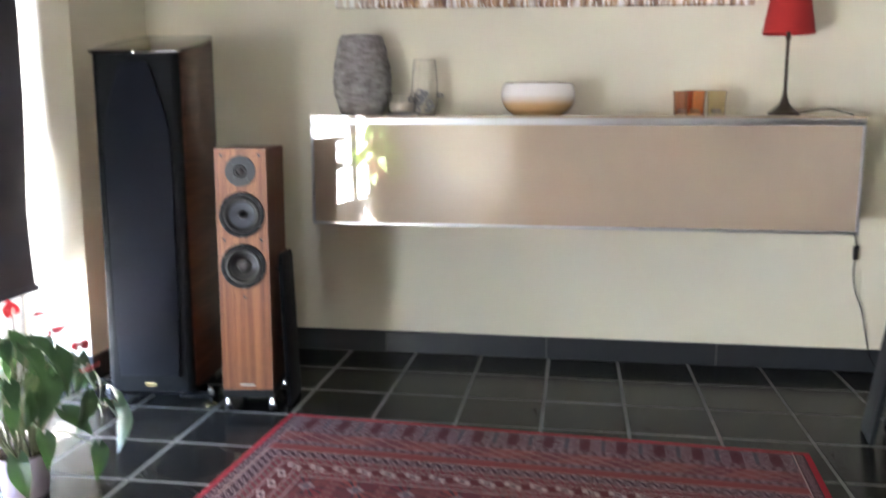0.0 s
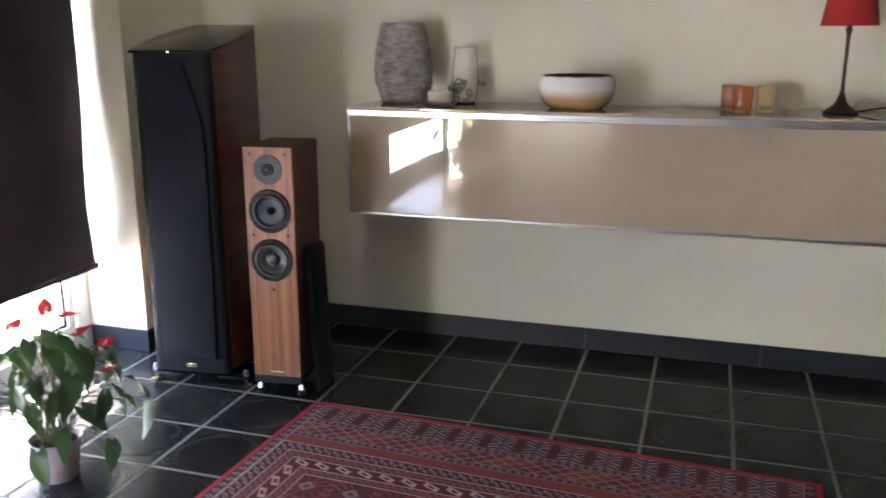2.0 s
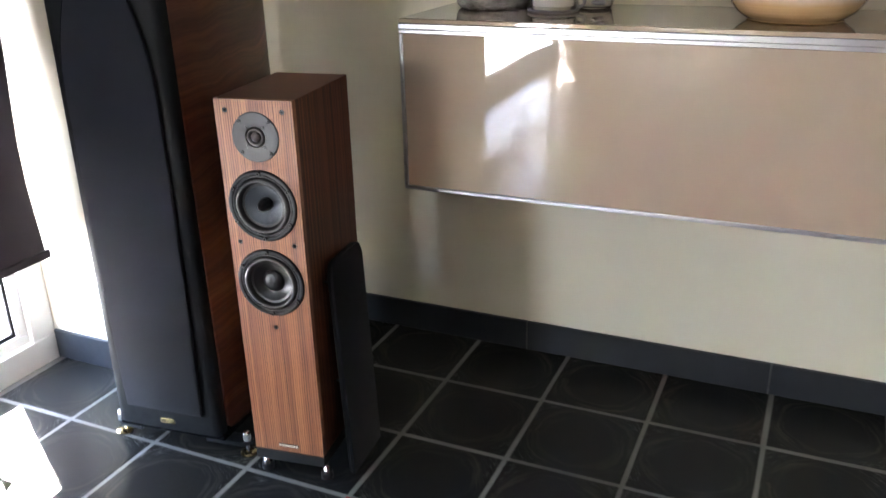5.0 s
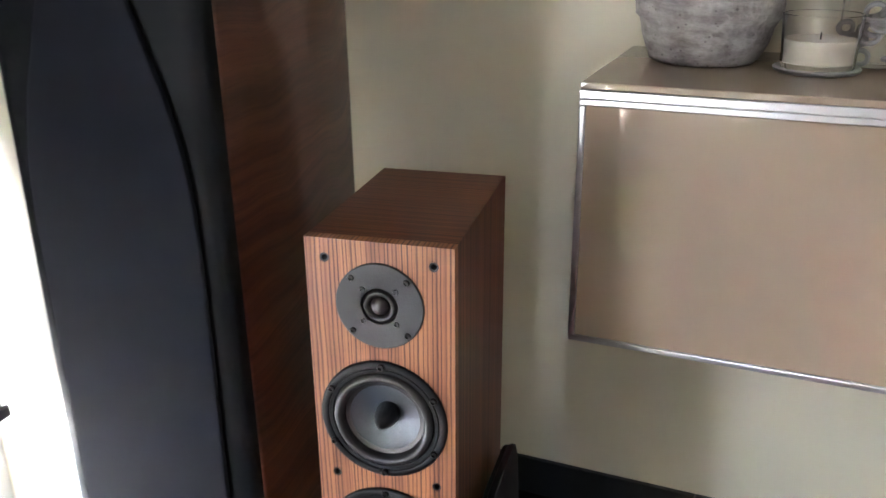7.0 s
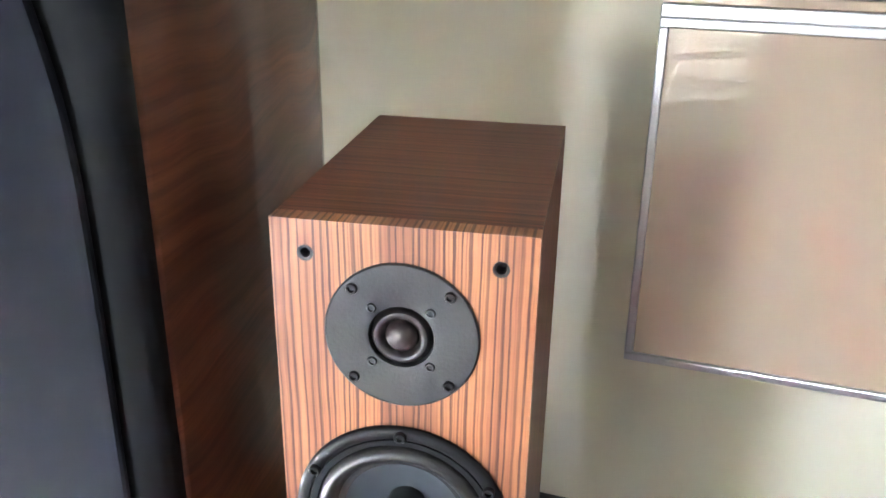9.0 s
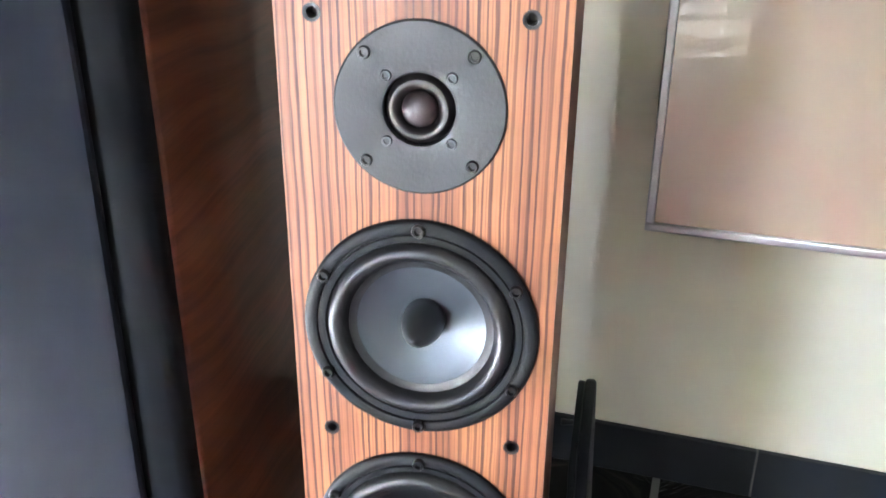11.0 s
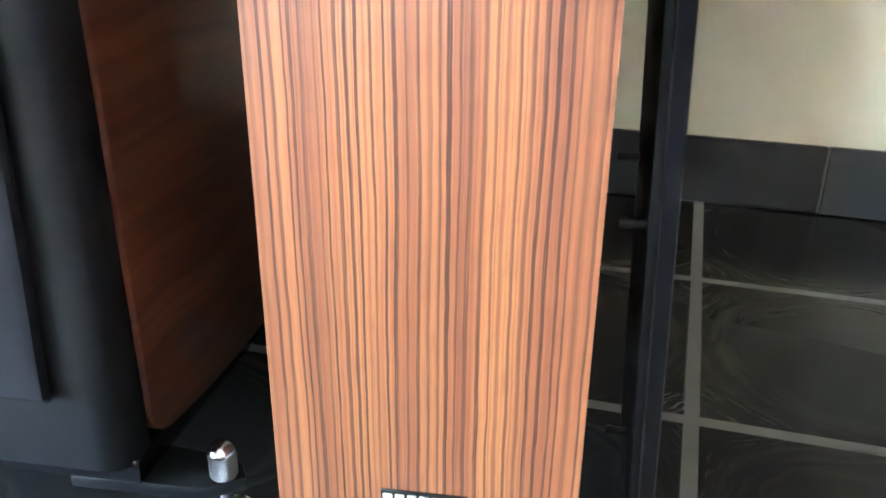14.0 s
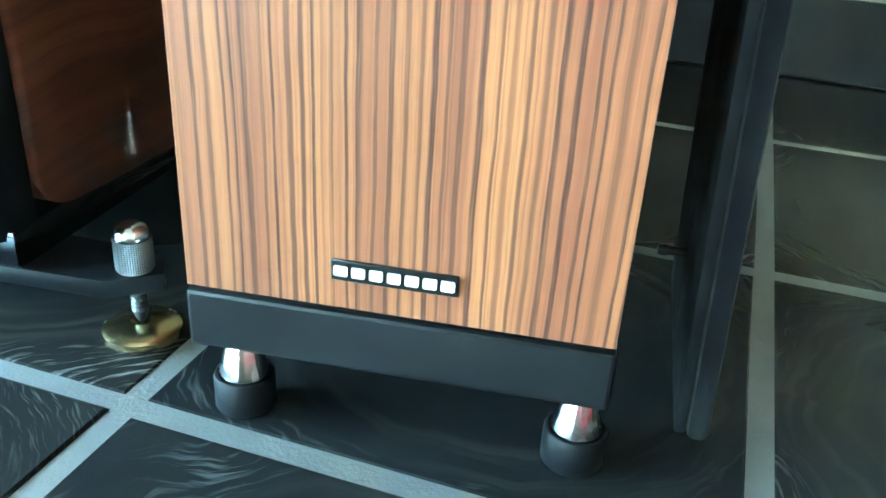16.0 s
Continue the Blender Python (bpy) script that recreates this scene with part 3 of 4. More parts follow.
def zebra_variant(name, kind):
    n = Nodes(name)
    v = n.coords()
    x, y, z = n.xyz(v)
    a, b = (y, x) if kind == "top" else (y, z)
    sway = n.m("MULTIPLY", n.m("SUBTRACT", n.noise(n.vec(a, 0.0, n.m("MULTIPLY", b, 0.35)), 16.0, 3), 0.5), 0.012)
    u = n.m("ADD", a, sway)
    l1 = n.noise(n.vec(n.m("MULTIPLY", u, 260.0), 0.0, n.m("MULTIPLY", b, 0.5)), 1.0, 2.0, 0.6)
    pore = n.noise(n.vec(n.m("MULTIPLY", u, 1500.0), 7.0, n.m("MULTIPLY", b, 35.0)), 1.0, 2.0)
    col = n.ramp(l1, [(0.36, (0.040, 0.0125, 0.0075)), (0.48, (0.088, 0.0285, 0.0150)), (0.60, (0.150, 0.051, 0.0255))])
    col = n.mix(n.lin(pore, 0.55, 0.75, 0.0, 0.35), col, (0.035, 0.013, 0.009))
    n.set(Base_Color=col, Roughness=0.45, Specular_IOR_Level=0.22, Normal=n.bump(pore, 0.1, 0.0004))


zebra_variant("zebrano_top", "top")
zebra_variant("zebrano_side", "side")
plain("screw_steel", (0.085, 0.088, 0.092), 0.40, 0.8)
plain("tweeter_roll", (0.016, 0.0135, 0.0135), 0.38, 0, 0.1)

tower = bookshelf_tower(pose(-1.2125, 3.0165, 0, 0, 0, 7.8), "pair of zebrawood speakers")
copy_thing(tower, pose(1.122, 2.955, 0, 0, 0, -3))


def speaker_grille(m, group):
    """A removed cloth grille on its frame; stands on its lower end, pins on the -x side."""
    g = thing("speaker_grille", m, "black cloth speaker grille leaning against the speaker side", "speaker grille", group)
    w, h, t = 0.172, 0.572, 0.017
    o = [(-w / 2, 0), (w / 2, 0), (w / 2, h - 0.035), (w / 2 - 0.012, h - 0.008), (w / 2 - 0.03, h), (-w / 2 + 0.03, h), (-w / 2 + 0.012, h - 0.008), (-w / 2, h - 0.035)]
    to = Matrix(((0, 0, 1, 0), (1, 0, 0, 0), (0, 1, 0, 0), (0, 0, 0, 1)))
    part("cloth_panel", prism(o, 0.006, t, 0.0035, None, to), "shaded_cloth", g)
    i = [(x * 0.985, 0.002 + z * 0.993) for x, z in o]
    part("frame", prism(i, 0.0, 0.0058, 0.001, None, to), "board_black", g, "black moulded frame")
    for y, z in ((-0.0665, h - 0.055), (0.0665, h - 0.055), (-0.0665, 0.255), (0.0665, 0.255), (0, 0.06)):
        part("pin", turned([(0, -0.016), (0.0028, -0.0155), (0.0036, -0.012), (0.0026, -0.009), (0.0030, 0.0)], 12, "Z", None, pose(-0.0, y, z) @ Matrix.Rotation(radians(90), 4, "Y")), "satin_black", g)
    return g


gr = speaker_grille(pose(-1.101, 3.178, 0.001, 0, -2.2, 6.0), "removed grilles")
copy_thing(gr, pose(0.945, 3.08, 0.004, 0, -8.5, 172))


def tall_speaker():
    m = pose(-1.589, 3.039, 0, 0, 0, 6.5)
    s = thing("tower_speaker", m, "tall black-fronted tower speaker with gloss walnut sides on spikes", "speaker")
    half = [(0.0, 0.152), (0.04, 0.159), (0.10, 0.165), (0.18, 0.168), (0.27, 0.165), (0.36, 0.154), (0.43, 0.140), (0.47, 0.122)]

    def shell(sign, z0, bm):
        """One curved side board: square-cut top that follows the slope, rounded lower front corner."""
        line = spline([Vector((w, y, 0)) for y, w in half], 6)
        r = 0.024
        rows = []
        for p in line:
            y = max(0.0, p.y)
            lift = r - math.sqrt(max(0.0, r * r - (r - y) ** 2)) if y < r else 0.0
            rows.append([bm.verts.new((sign * x, p.y, z)) for x, z in ((p.x + 0.007, z0 + lift), (p.x, 1.290 + 0.19 * p.y), (p.x - 0.02, 1.290 + 0.19 * p.y), (p.x - 0.013, z0 + lift))])
        for a, b in zip(rows, rows[1:]):
            for k in range(4):
                bm.faces.new((a[k], a[(k + 1) % 4], b[(k + 1) % 4], b[k]))
        bm.faces.new(rows[0]), bm.faces.new(rows[-1][::-1])
        bmesh.ops.recalc_face_normals(bm, faces=bm.faces)
        front = [e for e in bm.edges if all(abs(v.co.y) < 0.001 for v in e.verts) and abs(e.verts[0].co.z - e.verts[1].co.z) > 0.5]
        bmesh.ops.bevel(bm, geom=front, offset=0.006, segments=2, profile=0.5, affect="EDGES")
        return bm

    for sign in (-1, 1):
        part("side_panel", shell(sign, 0.0665, bmesh.new()), "gloss_walnut", s, "curved gloss walnut side", 50)
    core = bmesh.new()
    lo = [core.verts.new((x, y, 0.066)) for x, y in ((-0.142, 0.002), (0.142, 0.002), (0.09, 0.468), (-0.09, 0.468))]
    hi = [core.verts.new((x, y, 1.286 + 0.19 * y)) for x, y in ((-0.138, 0.002), (0.138, 0.002), (0.09, 0.468), (-0.09, 0.468))]
    core.faces.new(lo), core.faces.new(hi)
    for i in range(4):
        core.faces.new((lo[i], lo[(i + 1) % 4], hi[(i + 1) % 4], hi[i]))
    bmesh.ops.recalc_face_normals(core, faces=core.faces)
    part("core", core, "gloss_black", s, "", 0)
    # black front board with rounded outer edges
    fo = [(-0.151, 0.0), (-0.151, -0.014), (-0.143, -0.026), (-0.126, -0.030), (0.126, -0.030), (0.143, -0.026), (0.151, -0.014), (0.151, 0.0)]
    bm = bmesh.new()
    lo = [bm.verts.new((x * 1.045, y, 0.060)) for x, y in fo]
    hi = [bm.verts.new((x, y, 1.290 + 0.19 * y)) for x, y in fo]
    bm.faces.new(lo), bm.faces.new(hi)
    for i in range(8):
        bm.faces.new((lo[i], lo[(i + 1) % 8], hi[(i + 1) % 8], hi[i]))
    bmesh.ops.recalc_face_normals(bm, faces=bm.faces)
    part("front_board", bm, "board_black", s, "satin black front board", 60)
    # cloth grille, rounded at the top and waisted along its edges
    edge = spline([(0.112, 0.120, 0), (0.119, 0.30, 0), (0.122, 0.60, 0), (0.123, 0.88, 0), (0.119, 1.00, 0), (0.103, 1.09, 0), (0.083, 1.155, 0), (0.066, 1.21, 0), (0.048, 1.252, 0), (0.0, 1.262, 0)], 6)
    o = [(p.x, p.y) for p in edge] + [(-p.x, p.y) for p in edge[-2::-1]]
    to = Matrix(((1, 0, 0, 0), (0, 0, -1, 0), (0, 1, 0, 0), (0, 0, 0, 1)))
    part("cloth_grille", prism(o, 0.0302, 0.043, 0.0085, None, to), "grille_cloth", s, "black cloth front grille")
    part("badge", box(-0.022, 0.022, -0.0325, -0.0303, 0.078, 0.094, 0.001), "brass", s, "small brass nameplate")
    # glass-black top plate
    tp = [(-0.156, -0.036), (0.156, -0.036)] + [(p.x + 0.004, p.y) for p in spline([Vector((w, y, 0)) for y, w in half], 4)]
    tp += [(-x, y) for x, y in tp[:1:-1]]
    part("top_plate", prism(tp, 0, 0.010, 0.002, None, Matrix.Translation((0, 0, 1.2915)) @ Matrix.Rotation(math.atan(0.19), 4, "X")), "gloss_black", s, "gloss black sloping top")
    part("top_catch", turned([(0, 0), (0.006, 0), (0.006, 0.003), (0, 0.004)], 16, "Y", None, pose(0, -0.036, 1.291)), "chrome", s)
    part("plinth", prism([(-0.158, -0.02), (0.158, -0.02), (0.165, 0.2), (0.11, 0.475), (-0.11, 0.475), (-0.165, 0.2)], 0.0425, 0.0655, 0.004), "gloss_black", s, "gloss black plinth")
    for x, side in ((-1, 0.175), (1, 0.210)):
        for y in (0.004, 0.44):
            arm = part("outrigger", prism([(x * 0.10, y - 0.02), (x * (side - 0.008), y - 0.018), (x * (side + 0.017), y), (x * (side + 0.007), y + 0.018), (x * (side - 0.008), y + 0.024), (x * 0.10, y + 0.03)], 0.030, 0.0418, 0.003), "matt_black", s, "black outrigger foot")
            c = pose(x * side, y, 0)
            part("knob", turned([(0, 0.042), (0.0096, 0.042), (0.0103, 0.0432), (0.0103, 0.0600), (0.0098, 0.0606), (0, 0.0606)], 36, "Z", None, c), "knurled", arm, "knurled steel knob")
            part("knob_cap", turned([(0.0097, 0.0607), (0.0100, 0.0620), (0.0092, 0.0650), (0.0072, 0.0676), (0.0040, 0.0692), (0, 0.0697)], 36, "Z", None, c), "chrome", arm, "polished domed cap")
            part("spike", turned([(0, 0.006), (0.003, 0.012), (0.0042, 0.016)] + [(0.0042 + 0.0006 * (k % 2), 0.016 + 0.0011 * k) for k in range(13)] + [(0, 0.0305)], 16, "Z", None, c), "screw_steel", arm, "threaded steel spike")
            part("floor_disc", turned([(0, 0.0005), (0.0205, 0.0005), (0.0215, 0.0015), (0.0215, 0.0055), (0.0195, 0.0072), (0.006, 0.0095), (0.004, 0.0075), (0, 0.007)], 40, "Z", None, c), "brass", arm, "turned brass floor disc")


def knurl():
    n = Nodes("knurled")
    v = n.coords()
    x, y, z = n.xyz(v)
    ang = n.m("MULTIPLY", n.m("ADD", x, y), 1900.0)
    k = n.m("MULTIPLY", n.m("SINE", n.m("ADD", ang, n.m("MULTIPLY", z, 2600.0))), n.m("SINE", n.m("SUBTRACT", ang, n.m("MULTIPLY", z, 2600.0))))
    n.set(Base_Color=(0.26, 0.26, 0.255), Metallic=1.0, Roughness=0.3, Normal=n.bump(k, 0.9, 0.0012))


knurl()
tall_speaker()

# ---------------------------------------------------------------- rug


def rug_weave():
    """Red and dark rug: plain red rim, guard bands, a panel of dark lozenges, a trellis, and a field of small boxes."""
    n = Nodes("rug_weave")
    v = n.coords()
    x, y, _ = n.xyz(v)
    hx, hy = 0.88, 1.32
    ex = n.m("SUBTRACT", hx, n.m("ABSOLUTE", x))
    ey = n.m("SUBTRACT", hy, n.m("ABSOLUTE", y))

    def frac(a, p):
        return n.m("FRACT", n.m("DIVIDE", a, p))

    def tri(a, p):
        return n.m("ABSOLUTE", n.m("SUBTRACT", n.m("MULTIPLY", frac(a, p), 2.0), 1.0))

    def band(d, a, b):
        return n.m("MULTIPLY", n.m("GREATER_THAN", d, a), n.m("LESS_THAN", d, b))

    def less(a, b):
        return n.m("LESS_THAN", a, b)

    red, wine, dark, ivory, grey, rust, slateb = (0.36, 0.012, 0.022), (0.150, 0.024, 0.032), (0.050, 0.022, 0.030), (0.40, 0.30, 0.28), (0.235, 0.165, 0.170), (0.205, 0.045, 0.040), (0.065, 0.060, 0.075)

    def motif_band(col, d, s, a, b, ground, fig, p):
        """A band with a row of small lozenges along s."""
        c = (a + b) / 2
        q = n.m("ADD", n.m("MULTIPLY", n.m("ABSOLUTE", n.m("SUBTRACT", d, c)), 2.0 / (b - a)), n.m("MULTIPLY", tri(s, p), 1.3))
        inner = n.mix(less(q, 0.95), ground, fig)
        inner = n.mix(less(q, 0.40), inner, dark)
        return n.mix(band(d, a, b), col, inner)

    # field: boxes with a star in each
    bx, by = tri(n.m("ADD", x, 0.0), 0.15), tri(y, 0.15)
    star = n.m("ADD", bx, by)
    rays = n.m("SINE", n.m("MULTIPLY", n.m("ARCTAN2", n.m("SUBTRACT", 1.0, bx), n.m("SUBTRACT", 1.0, by)), 14.0))
    odd = n.m("FRACT", n.m("MULTIPLY", n.m("ADD", n.m("FLOOR", n.m("DIVIDE", x, 0.15)), n.m("FLOOR", n.m("DIVIDE", y, 0.15))), 0.5))
    field = n.mix(n.m("GREATER_THAN", rays, 0.35), n.mix(n.m("GREATER_THAN", odd, 0.25), wine, rust), dark)
    field = n.mix(n.m("GREATER_THAN", star, 1.62), field, grey)
    field = n.mix(n.m("GREATER_THAN", star, 1.82), field, slateb)
    edge = n.m("MINIMUM", bx, by)
    field = n.mix(less(edge, 0.22), field, wine)
    field = n.mix(n.m("MULTIPLY", less(edge, 0.17), n.m("GREATER_THAN", n.m("ADD", tri(x, 0.03), tri(y, 0.03)), 0.95)), field, (0.19, 0.09, 0.08))
    col = field
    # inner frame of the field on both axes
    d = n.m("MINIMUM", n.m("SUBTRACT", ex, 0.0), n.m("SUBTRACT", ey, 0.27))
    s = n.m("ADD", x, y)
    # red middle with dark medallions, framed by a lozenge band
    mx, my = tri(n.m("ADD", x, 0.17), 0.34), tri(n.m("ADD", y, 0.1), 0.34)
    med = n.m("SQRT", n.m("ADD", n.m("POWER", n.m("SUBTRACT", 1.0, mx), 2.0), n.m("POWER", n.m("SUBTRACT", 1.0, my), 2.0)))
    spoke = n.m("SINE", n.m("MULTIPLY", n.m("ARCTAN2", n.m("SUBTRACT", 1.0, mx), n.m("SUBTRACT", 1.0, my)), 24.0))
    mid = n.mix(less(med, 0.62), red, dark)
    mid = n.mix(n.m("MULTIPLY", band(med, 0.30, 0.56), n.m("GREATER_THAN", spoke, 0.2)), mid, grey)
    mid = n.mix(less(med, 0.24), mid, wine)
    mid = n.mix(band(med, 0.58, 0.63), mid, ivory)
    col = n.mix(n.m("GREATER_THAN", d, 0.46), col, mid)
    col = motif_band(col, d, s, 0.405, 0.455, dark, grey, 0.05)
    for a in (0.40, 0.456):
        col = n.mix(band(d, a, a + 0.004), col, ivory)
    col = n.mix(less(d, 0.235), col, rust)
    col = motif_band(col, d, s, 0.205, 0.235, wine, (0.19, 0.105, 0.095), 0.028)
    col = motif_band(col, d, s, 0.150, 0.200, (0.10, 0.018, 0.020), ivory, 0.075)
    col = motif_band(col, d, s, 0.112, 0.145, wine, (0.19, 0.105, 0.095), 0.030)
    col = motif_band(col, d, s, 0.062, 0.106, dark, grey, 0.034)
    for a in (0.058, 0.107, 0.147, 0.201, 0.236):
        col = n.mix(band(d, a, a + 0.0045), col, ivory)
    # end panels across the short sides
    trell = n.m("MINIMUM", tri(n.m("ADD", x, n.m("MULTIPLY", y, 1.5)), 0.062), tri(n.m("SUBTRACT", x, n.m("MULTIPLY", y, 1.5)), 0.062))
    block = n.m("FRACT", n.m("MULTIPLY", n.m("FLOOR", n.m("DIVIDE", n.m("ADD", x, n.m("MULTIPLY", ey, 1.2)), 0.125)), 0.5))
    panel2 = n.mix(n.m("GREATER_THAN", block, 0.25), (0.120, 0.026, 0.036), (0.190, 0.050, 0.046))
    panel2 = n.mix(less(trell, 0.15), panel2, n.mix(n.noise(v, 8, 2), (0.20, 0.105, 0.10), (0.36, 0.20, 0.17)))
    col = n.mix(band(ey, 0.165, 0.262), col, panel2)
    tx = tri(x, 0.118)
    half_tree = n.m("ABSOLUTE", n.m("SUBTRACT", ey, 0.087))
    dash = n.m("MULTIPLY", less(tri(n.m("ADD", half_tree, n.m("MULTIPLY", tx, 0.030)), 0.0205), 0.36), band(tx, 0.30, 0.93))
    trunk = n.m("MULTIPLY", n.m("GREATER_THAN", tx, 0.88), less(half_tree, 0.046))
    gul = less(n.m("ADD", n.m("MULTIPLY", tx, 1.9), n.m("MULTIPLY", half_tree, 12.0)), 0.62)
    panel1 = n.mix(n.noise(v, 9, 2), (0.060, 0.022, 0.032), (0.105, 0.032, 0.042))
    panel1 = n.mix(dash, panel1, n.mix(n.noise(v, 16, 2), (0.185, 0.150, 0.160), (0.33, 0.27, 0.27)))
    panel1 = n.mix(gul, panel1, (0.075, 0.016, 0.022))
    panel1 = n.mix(trunk, panel1, slateb)
    col = n.mix(band(ey, 0.030, 0.145), col, panel1)
    col = motif_band(col, ey, x, 0.145, 0.168, dark, grey, 0.03)
    col = motif_band(col, ey, x, 0.255, 0.275, dark, grey, 0.03)
    for a in (0.028, 0.142, 0.168, 0.252, 0.276):
        col = n.mix(band(ey, a, a + 0.004), col, grey)
    # side guards run the whole length
    col = n.mix(less(ex, 0.056), col, dark)
    col = motif_band(col, ex, y, 0.022, 0.052, dark, grey, 0.036)
    col = n.mix(band(ex, 0.052, 0.056), col, ivory)
    # rim
    rim = less(n.m("MINIMUM", ex, ey), 0.020)
    col = n.mix(rim, col, red)
    wool = n.noise(v, 420, 3)
    col = n.mix(n.lin(n.noise(v, 60, 3), 0.3, 0.75, 0.0, 0.35), col, (0.06, 0.022, 0.026))
    n.set(Base_Color=n.mix(1.0, col, n.mix(wool, (0.75, 0.75, 0.75), (1.2, 1.2, 1.2)), "MULTIPLY"), Roughness=0.95,
          Normal=n.bump(wool, 0.6, 0.002))
    n.bsdf.inputs["Specular IOR Level"].default_value = 0.2


rug_weave()
bm = bmesh.new()
bmesh.ops.create_grid(bm, x_segments=60, y_segments=90, size=1, matrix=Matrix.Diagonal((0.88, 1.32, 1, 1)))
for v in bm.verts:
    v.co.z = 0.009 + 0.0012 * noise.noise(v.co * 4)
    if abs(v.co.x) > 0.879 or abs(v.co.y) > 1.319:
        v.co.z = 0.006
ext = bmesh.ops.extrude_face_region(bm, geom=list(bm.faces))
for v in [g for g in ext["geom"] if isinstance(g, bmesh.types.BMVert)]:
    v.co.z = 0.0005
bmesh.ops.recalc_face_normals(bm, faces=bm.faces)
rug = mesh_ob("rug", bm, "rug_weave")
rug.matrix_world = pose(-1.05, 3.005, 0, 0, 0, -3.4) @ pose(0.88, -1.32, 0)
tagged(rug, "dark red patterned woollen rug with a plain red rim", "rug")

# ---------------------------------------------------------------- things on the cabinet
TOP = CZ1 - 0.0003


def rough_vase():
    prof = [(0.0, 0.0), (0.082, 0.0), (0.090, 0.006), (0.103, 0.035), (0.112, 0.070), (0.119, 0.076), (0.121, 0.100), (0.120, 0.125), (0.124, 0.133), (0.122, 0.160), (0.117, 0.190), (0.119, 0.196),
            (0.112, 0.225), (0.105, 0.250), (0.107, 0.255), (0.098, 0.290), (0.089, 0.322), (0.085, 0.328), (0.079, 0.326), (0.085, 0.300), (0.104, 0.240), (0.112, 0.120), (0.090, 0.020), (0.0, 0.015)]
    fine = []
    for (r0, h0), (r1, h1) in zip(prof, prof[1:]):
        k = max(1, int(math.hypot(r1 - r0, h1 - h0) / 0.006))
        fine += [(r0 + (r1 - r0) * i / k, h0 + (h1 - h0) * i / k) for i in range(k)]
    bm = turned(fine + [prof[-1]], 96)
    for v in bm.verts:
        r = math.hypot(v.co.x, v.co.y)
        if r > 0.075 and v.co.z > 0.004:
            p = v.co * 14
            k = 0.0035 * noise.noise(Vector((p.x, p.y, p.z * 4))) + 0.0022 * noise.noise(v.co * 60)
            v.co.x, v.co.y = v.co.x * (1 + k / r), v.co.y * (1 + k / r)
            v.co.z += 0.003 * noise.noise(p * 0.7)
    n = Nodes("rough_stoneware")
    v = n.coords()
    strata = n.noise(n.node("VectorMath", 0, (("operation", "MULTIPLY"),), i0=v, i1=(20, 20, 62)), 1.0, 6, 0.7)
    blotch = n.noise(v, 16, 4, 0.6)
    pit = n.node("TexVoronoi", 0, (), Vector=v, Scale=85.0)
    col = n.mix(n.lin(n.m("ADD", n.m("MULTIPLY", strata, 0.55), n.m("MULTIPLY", blotch, 0.45)), 0.36, 0.62, 0, 1), (0.155, 0.138, 0.130), (0.43, 0.405, 0.395))
    col = n.mix(n.lin(n.m("ADD", pit, n.m("MULTIPLY", blotch, 0.5)), 0.30, 0.46, 0.7, 0.0), col, (0.06, 0.05, 0.048))
    n.set(Base_Color=col, Roughness=0.95, Normal=n.bump(n.m("ADD", strata, n.m("MULTIPLY", pit, 0.6)), 0.9, 0.004))
    v = mesh_ob("vase", bm, "rough_stoneware", 60)
    v.matrix_world = pose(-0.952, 3.748, TOP)
    tagged(v, "rough grey stoneware vase with a ridged surface on the cabinet", "vase")


rough_vase()


def glass_cup(profile_r, h, wall, floor_t, steps=56):
    r0, r1 = profile_r
    return [(0, 0), (r0, 0), (r0 + 0.001, 0.0015)] + [(r0 + (r1 - r0) * k / 4, 0.002 + (h - 0.003) * k / 4) for k in range(1, 5)] + \
        [(r1 - wall / 2, h), (r1 - wall, h - 0.001)] + [(r0 - wall + (r1 - r0) * k / 3, floor_t + (h - floor_t) * k / 3) for k in (2, 1, 0)] + [(0, floor_t)]


def candle_glass():
    c = thing("candle", pose(-0.772, 3.690, TOP), "cream wax candle in a clear glass on a small plate", "candle")
    part("plate", turned([(0, 0), (0.060, 0), (0.064, 0.002), (0.066, 0.006), (0.062, 0.0085), (0.056, 0.0065), (0, 0.0060)], 56), "stone_plate", c, "grey stone coaster")
    part("glass", turned([(r, h + 0.0068) for r, h in glass_cup((0.055, 0.060), 0.082, 0.003, 0.008)], 56), "clear_glass", c)
    part("wax", turned([(0, 0.0155), (0.0520, 0.0155), (0.0540, 0.050), (0.0530, 0.051), (0.020, 0.049), (0, 0.049)], 40), "wax", c, "cream wax")
    part("wick", turned([(0, 0.049), (0.0012, 0.049), (0.0010, 0.060), (0, 0.0605)], 8), "matt_black", c)


plain("stone_plate", (0.30, 0.29, 0.29), 0.6, 0, 0.25)
candle_glass()


